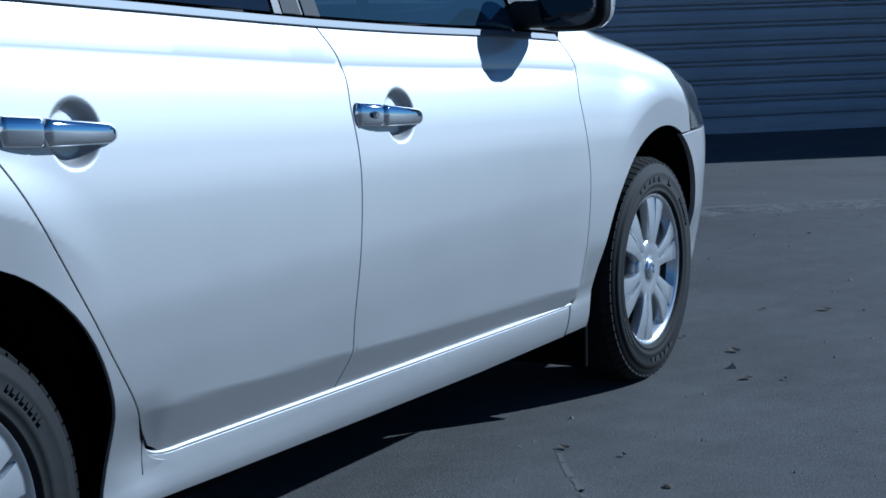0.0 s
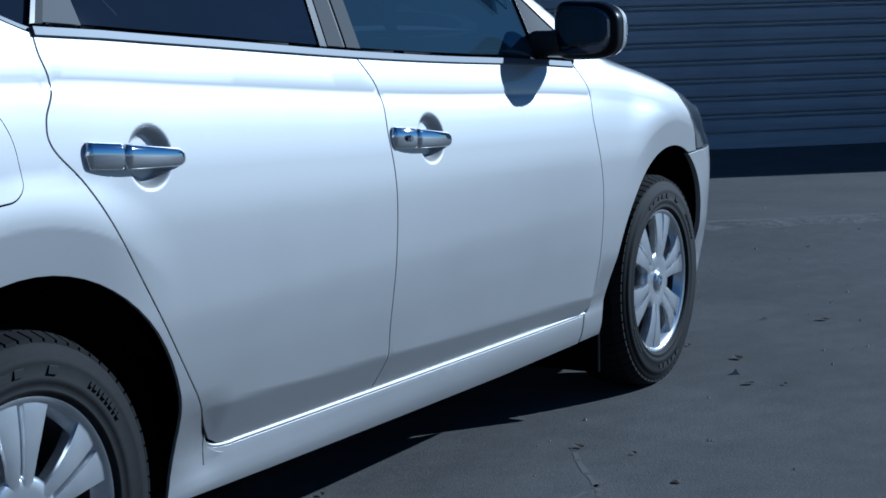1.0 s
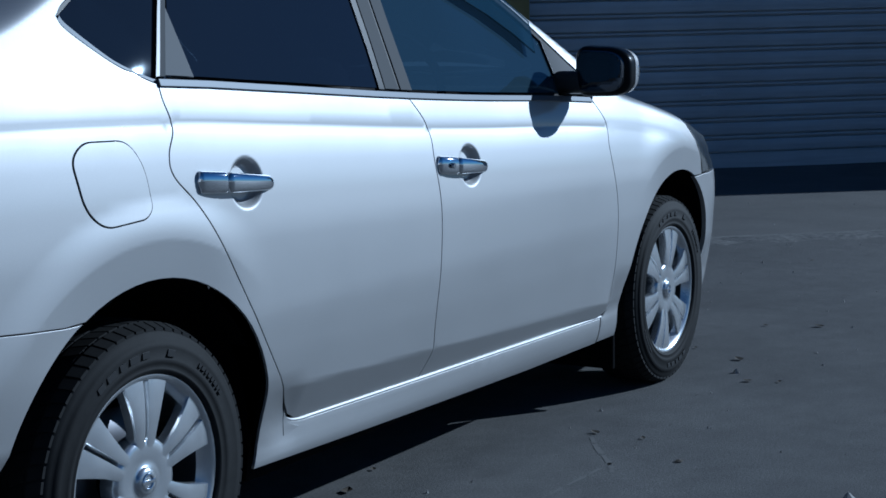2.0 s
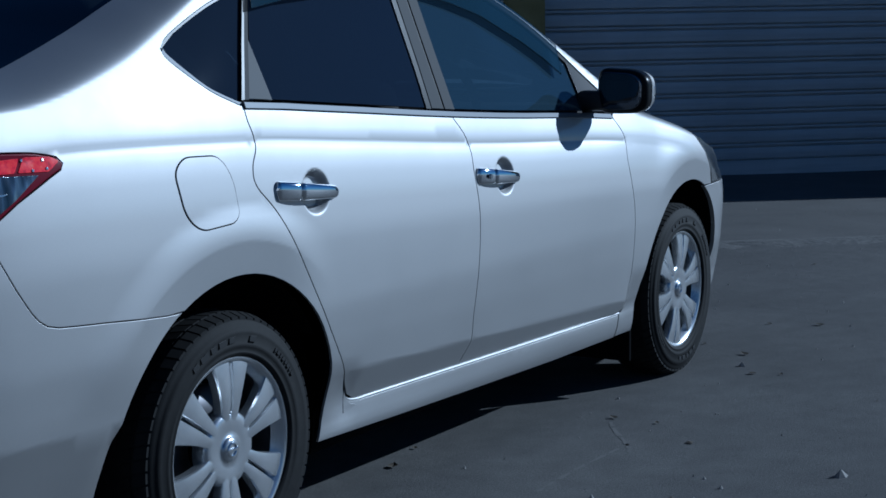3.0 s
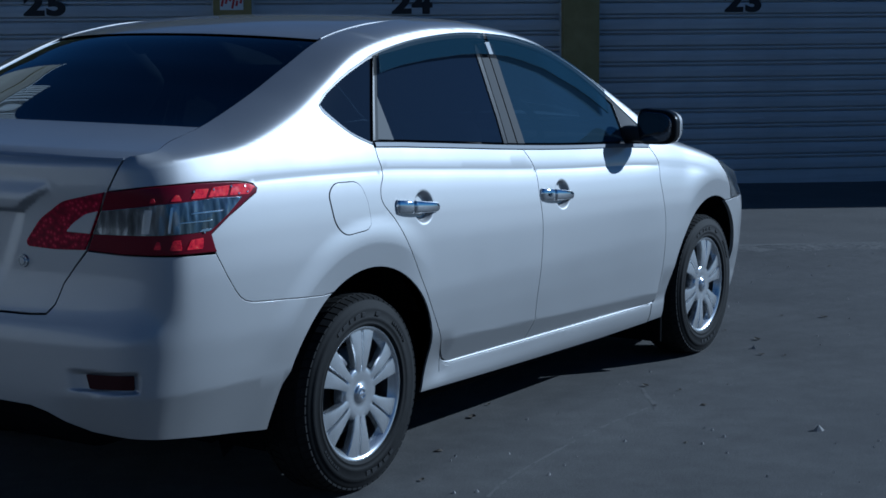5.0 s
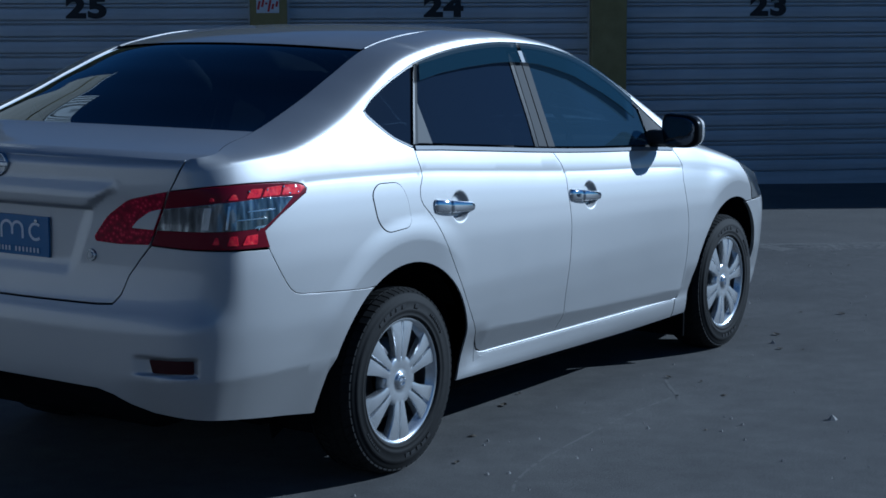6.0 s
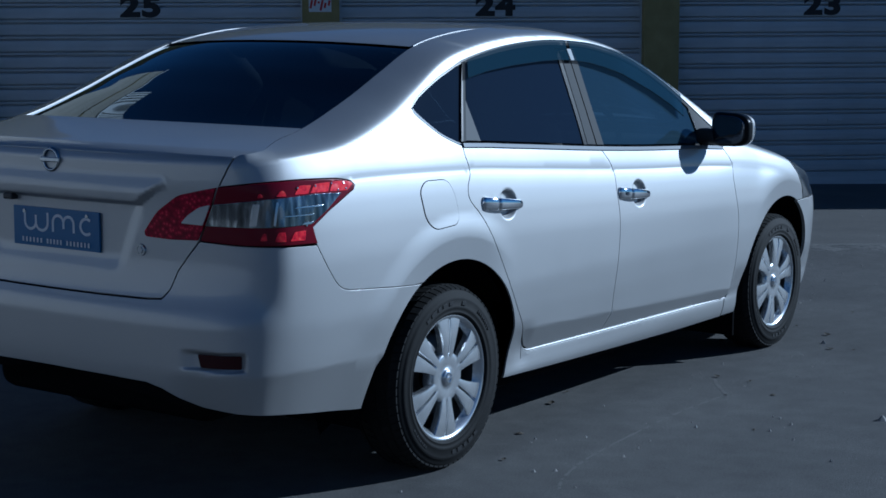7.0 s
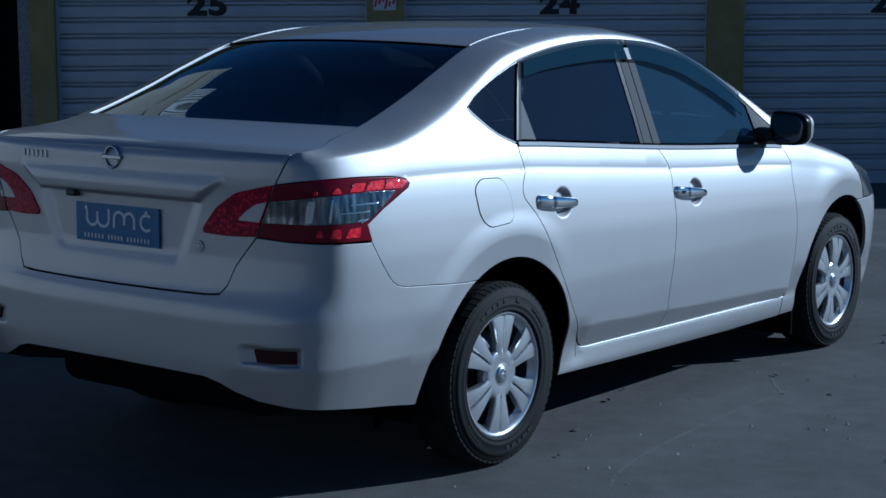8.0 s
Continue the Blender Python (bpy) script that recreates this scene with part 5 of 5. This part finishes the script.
box(bm, (-14, -6.0, WALL_H), (16, 0.28, WALL_H + 0.12), 0.01)
rf = part("roof_slab", bm, render_m)
on_front(rf)
tagged(rf, "flat roof edge of the lock-up units", "roof", kind="structure")
# sunlit warehouse behind the units, mirrored in the rear window and the boot lid
warehouse = tagged(new("warehouse"), "tall cream rendered warehouse standing behind the lock-up units", "building")
warehouse.matrix_world = pose(10.45, 17.2, 0.0, 0, 0, 5)
bm = bmesh.new()
box(bm, (-7.0, 0.0, 0.0), (1.3, 8.0, 11.3), 0.03)
part("wall", bm, cream_render, warehouse)
bm = bmesh.new()
box(bm, (-7.1, -0.10, 11.3), (1.4, 8.1, 11.42), 0.03)
part("roof", bm, sign_white, warehouse, "white roof edge")
bm = bmesh.new()
box(bm, (-0.2, -0.10, 10.0), (1.2, -0.004, 10.09), 0.02)
part("gutter", bm, pier_m, warehouse)
# louvred screen standing on the roof edge
bm = bmesh.new()
box(bm, (-1.35, 0.10, 11.424), (0.12, 0.30, 13.1), 0.01)
part("screen_back", bm, dark_gap, warehouse, "dark back of the louvred screen")
for i in range(11):
    bm = bmesh.new()
    box(bm, (-1.35 + i * 0.139, -0.05, 11.424), (-1.27 + i * 0.139, 0.096, 13.1), 0.01)
    part("louvre", bm, sign_white, warehouse)
# opening past the end pillar, with side, back and floor; its shade is painted dark
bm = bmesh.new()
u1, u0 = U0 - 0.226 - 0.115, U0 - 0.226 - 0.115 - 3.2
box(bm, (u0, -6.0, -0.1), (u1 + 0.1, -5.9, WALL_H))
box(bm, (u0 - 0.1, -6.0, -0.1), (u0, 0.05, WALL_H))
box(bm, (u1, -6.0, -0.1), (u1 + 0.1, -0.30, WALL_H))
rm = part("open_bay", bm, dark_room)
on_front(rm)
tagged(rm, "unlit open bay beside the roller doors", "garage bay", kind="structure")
bm = bmesh.new()
box(bm, (-14, -0.30, -0.2), (u0 - 0.1, 0.05, DOOR_H))
on_front(tagged(part("wall_far", bm, render_m), "grey rendered end wall", "wall", kind="structure"))

# roller doors: each slat is a piece
PITCH = 0.150
prof = [(0.0, -0.034), (0.008, -0.034), (0.009, 0.006), (0.013, 0.013), (0.022, 0.014), (0.030, 0.013), (0.033, 0.004), (0.034, -0.030), (0.042, -0.030), (0.043, 0.008), (0.047, 0.014), (0.070, 0.0165), (0.095, 0.0170), (0.120, 0.0160), (0.136, 0.0145), (0.1415, 0.011), (0.144, 0.004), (0.145, -0.034), (0.148, -0.034)]


def slat_mesh(width):
    n = len(prof)
    verts = [(u, -d, z * PITCH / 0.148) for u in (0.0, width) for z, d in prof]
    me = bpy.data.meshes.new("slat")
    me.from_pydata(verts, [], [(i, n + i, n + i + 1, i + 1) for i in range(n - 1)])
    me.materials.append(shutter_m)
    return me


slat_meshes = {w: slat_mesh(w - 0.02) for w in sorted(set(widths))}
rows = int(DOOR_H / PITCH) + 1
for k, u in enumerate(starts[1:]):
    wide = widths[k]
    door = new("roller_door")
    door.matrix_world = FRONT @ Matrix.Translation((u + 0.01, 0.03, 0.0))
    tagged(door, "closed pale grey steel roller door with horizontal slats", "garage door", group="roller doors of the lock-up units")
    bm = bmesh.new()
    box(bm, (0, -0.018, -0.06), (wide - 0.02, 0.012, 0.075), 0.006)
    part("bottom_rail", bm, shutter_m, door)
    for r in range(rows):
        o = new("slat", slat_meshes[wide])
        o.parent = door
        o.location = (0, 0, 0.042 + r * PITCH)
    for e in (-0.035, wide - 0.02):
        bm = bmesh.new()
        box(bm, (e, -0.035, -0.1), (e + 0.05, 0.05, DOOR_H), 0.004)
        part("guide_rail", bm, shutter_m, door)
    number = {0: "25", 1: "24", 2: "23"}.get(k)
    if number:
        cu = bpy.data.curves.new("digits", "FONT")
        cu.body, cu.size, cu.extrude, cu.offset = number, 0.255, 0.001, 0.0135
        cu.space_character = 1.12
        tmp = new("digits_tmp", cu)
        dg = bpy.context.evaluated_depsgraph_get()
        me = bpy.data.meshes.new_from_object(tmp.evaluated_get(dg))
        bpy.data.objects.remove(tmp)
        me.materials.clear()
        me.materials.append(black_print)
        o = new("door_number", me)
        o.parent = door
        mid = DOOR_W * (0.482, 0.511, 0.495)[k]
        w = max(v.co.x for v in me.vertices) - min(v.co.x for v in me.vertices)
        o.matrix_local = pose(mid - w * 1.36 / 2, -0.0195, 1.610, 90, 0, 0) @ Matrix.Diagonal((1.36, 1, 1, 1))
        tagged(o, "black stencilled number")
    bm = bmesh.new()
    box(bm, (-0.075, -0.010, -0.014), (0.075, 0.0, 0.014), 0.004)
    h = part("lift_handle", bm, shutter_m, door)
    h.location = (1.585, -0.012, 0.585)

# unseen pale walls that close the yard, added to bounce light and be mirrored
bm = bmesh.new()
box(bm, (-26, 34.0, -0.2), (28, 34.4, 2.6), 0.0)
fw_ = part("wall_opposite", bm, pale_wall)
outwards(fw_, FLAT)
bm = bmesh.new()
box(bm, (-10.2, 0.0, -0.2), (-9.8, 34.0, 3.4), 0.0)
fs_ = part("wall_side", bm, pale_wall)
outwards(fs_, FLAT)
tagged(fs_, "unseen pale beige side wall added for the tail to mirror", "wall", kind="structure")
tagged(fw_, "unseen pale beige wall added behind the camera to bounce light", "wall", kind="structure")

# small hazard sign on the pillar
sign = tagged(new("wall_sign"), "small white sign with red print on the pillar", "sign")
sign.matrix_world = FRONT @ Matrix.Translation((U0 + DOOR_W + 0.165, -0.104, 1.715))
bm = bmesh.new()
box(bm, (-0.105, -0.004, -0.075), (0.105, 0.0, 0.135), 0.001)
part("sign_panel", bm, sign_white, sign)
for i in range(6):
    bm = bmesh.new()
    x = -0.08 + 0.032 * i
    box(bm, (x - 0.009, -0.0052, -0.060 + 0.03 * (i % 3)), (x + 0.011, -0.004, 0.02 + 0.03 * (i % 2)), 0.0, m=pose(0, 0, 0, 0, 12, 0))
    part("print_bar", bm, red_print, sign)

# grit, chips and dry leaves on the ground
def litter(name, n, size, mat, label, seed, flat):
    rng = random.Random(seed)
    verts, faces = [], []
    for _ in range(n):
        x, y = rng.uniform(-0.6, 9.5), rng.uniform(-6.0, 3.0)
        if -1.1 < x < 3.7 and -0.75 < y < 3:
            continue
        s = size * rng.lognormvariate(0, 0.45)
        a = rng.uniform(0, 6.28)
        k = len(verts)
        m = 6
        for i in range(m):
            t = a + 2 * math.pi * i / m
            r = s * rng.uniform(0.6, 1.1) * (1.0 if flat < 1 else 1)
            verts.append((x + r * math.cos(t), y + r * 0.7 * math.sin(t), 0.0 + (0.002 + s * 0.12 * rng.random() if flat < 1 else 0.0)))
        verts.append((x, y, s * (0.25 if flat < 1 else 0.7) + 0.003))
        for i in range(m):
            faces.append((k + i, k + (i + 1) % m, k + m))
    return tagged(mesh_object(name, verts, faces, mat, smooth=False), label, "litter", kind="stuff")


litter("stone_chips", 900, 0.006, stone_m, "scattered pale stone chips on the asphalt", 3, 1)
litter("dry_leaves", 110, 0.010, leaf_m, "scattered dry brown leaf scraps on the asphalt", 8, 0)


def leaf(name, x, y, size, turn, mat, label):
    bm = bmesh.new()
    rows = []
    for i in range(7):
        t = i / 6
        w = size * 0.45 * math.sin(math.pi * min(1, t * 0.94 + 0.03)) * (1 - 0.3 * t)
        z = 0.003 + 0.5 * size * (t - 0.4) ** 2
        rows.append([bm.verts.new((size * (t - 0.5), w, z + 0.25 * w)), bm.verts.new((size * (t - 0.5), 0, z)), bm.verts.new((size * (t - 0.5), -w, z + 0.3 * w))])
    for a, b in zip(rows, rows[1:]):
        bm.faces.new((a[0], a[1], b[1], b[0]))
        bm.faces.new((a[1], a[2], b[2], b[1]))
    ob = part(name, bm, mat)
    ob.matrix_world = pose(x, y, 0, 0, 0, turn)
    return tagged(ob, label, "leaf", group="fallen leaves on the yard")


for x, y, s_, t_ in ((1.044, -0.613, 0.040, 20), (1.911, -0.926, 0.032, 75), (2.799, -1.085, 0.034, 140), (0.200, -0.931, 0.026, 10), (1.259, -0.558, 0.022, 40), (3.138, -0.932, 0.042, 60), (3.909, -0.991, 0.042, 100), (2.833, -1.184, 0.022, 10), (1.910, -1.080, 0.022, 30), (3.275, -0.713, 0.020, 15), (3.839, -0.791, 0.024, 80)):
    leaf("leaf", x, y, s_, t_, leaf_m, "curled dry leaf lying on the asphalt")


def worn_line(pts, width):
    pts = [np.array(p) for p in curve(pts, 12)]
    rng = random.Random(9)
    verts, faces = [], []
    for k, p in enumerate(pts):
        a, b = pts[max(k - 1, 0)], pts[min(k + 1, len(pts) - 1)]
        t = (b - a) / np.linalg.norm(b - a)
        n = np.array((-t[1], t[0])) * width * rng.uniform(0.3, 0.7)
        for q in (p + n, p - n):
            verts.append((q[0], q[1], 0.0009))
    for k in range(len(pts) - 1):
        if rng.random() < 0.7:
            faces.append((2 * k, 2 * k + 1, 2 * k + 3, 2 * k + 2))
    return tagged(mesh_object("worn_mark", verts, faces, line_m, smooth=False), "faint worn pale scuff mark on the asphalt", "ground marking", kind="structure")


worn_line([(0.004, -1.273), (0.136, -1.213), (0.405, -1.153), (0.801, -1.117), (1.23, -1.095), (1.62, -1.107)], 0.012)
worn_line([(1.53, -1.15), (1.611, -1.107), (1.768, -0.994), (1.908, -0.91)], 0.016)
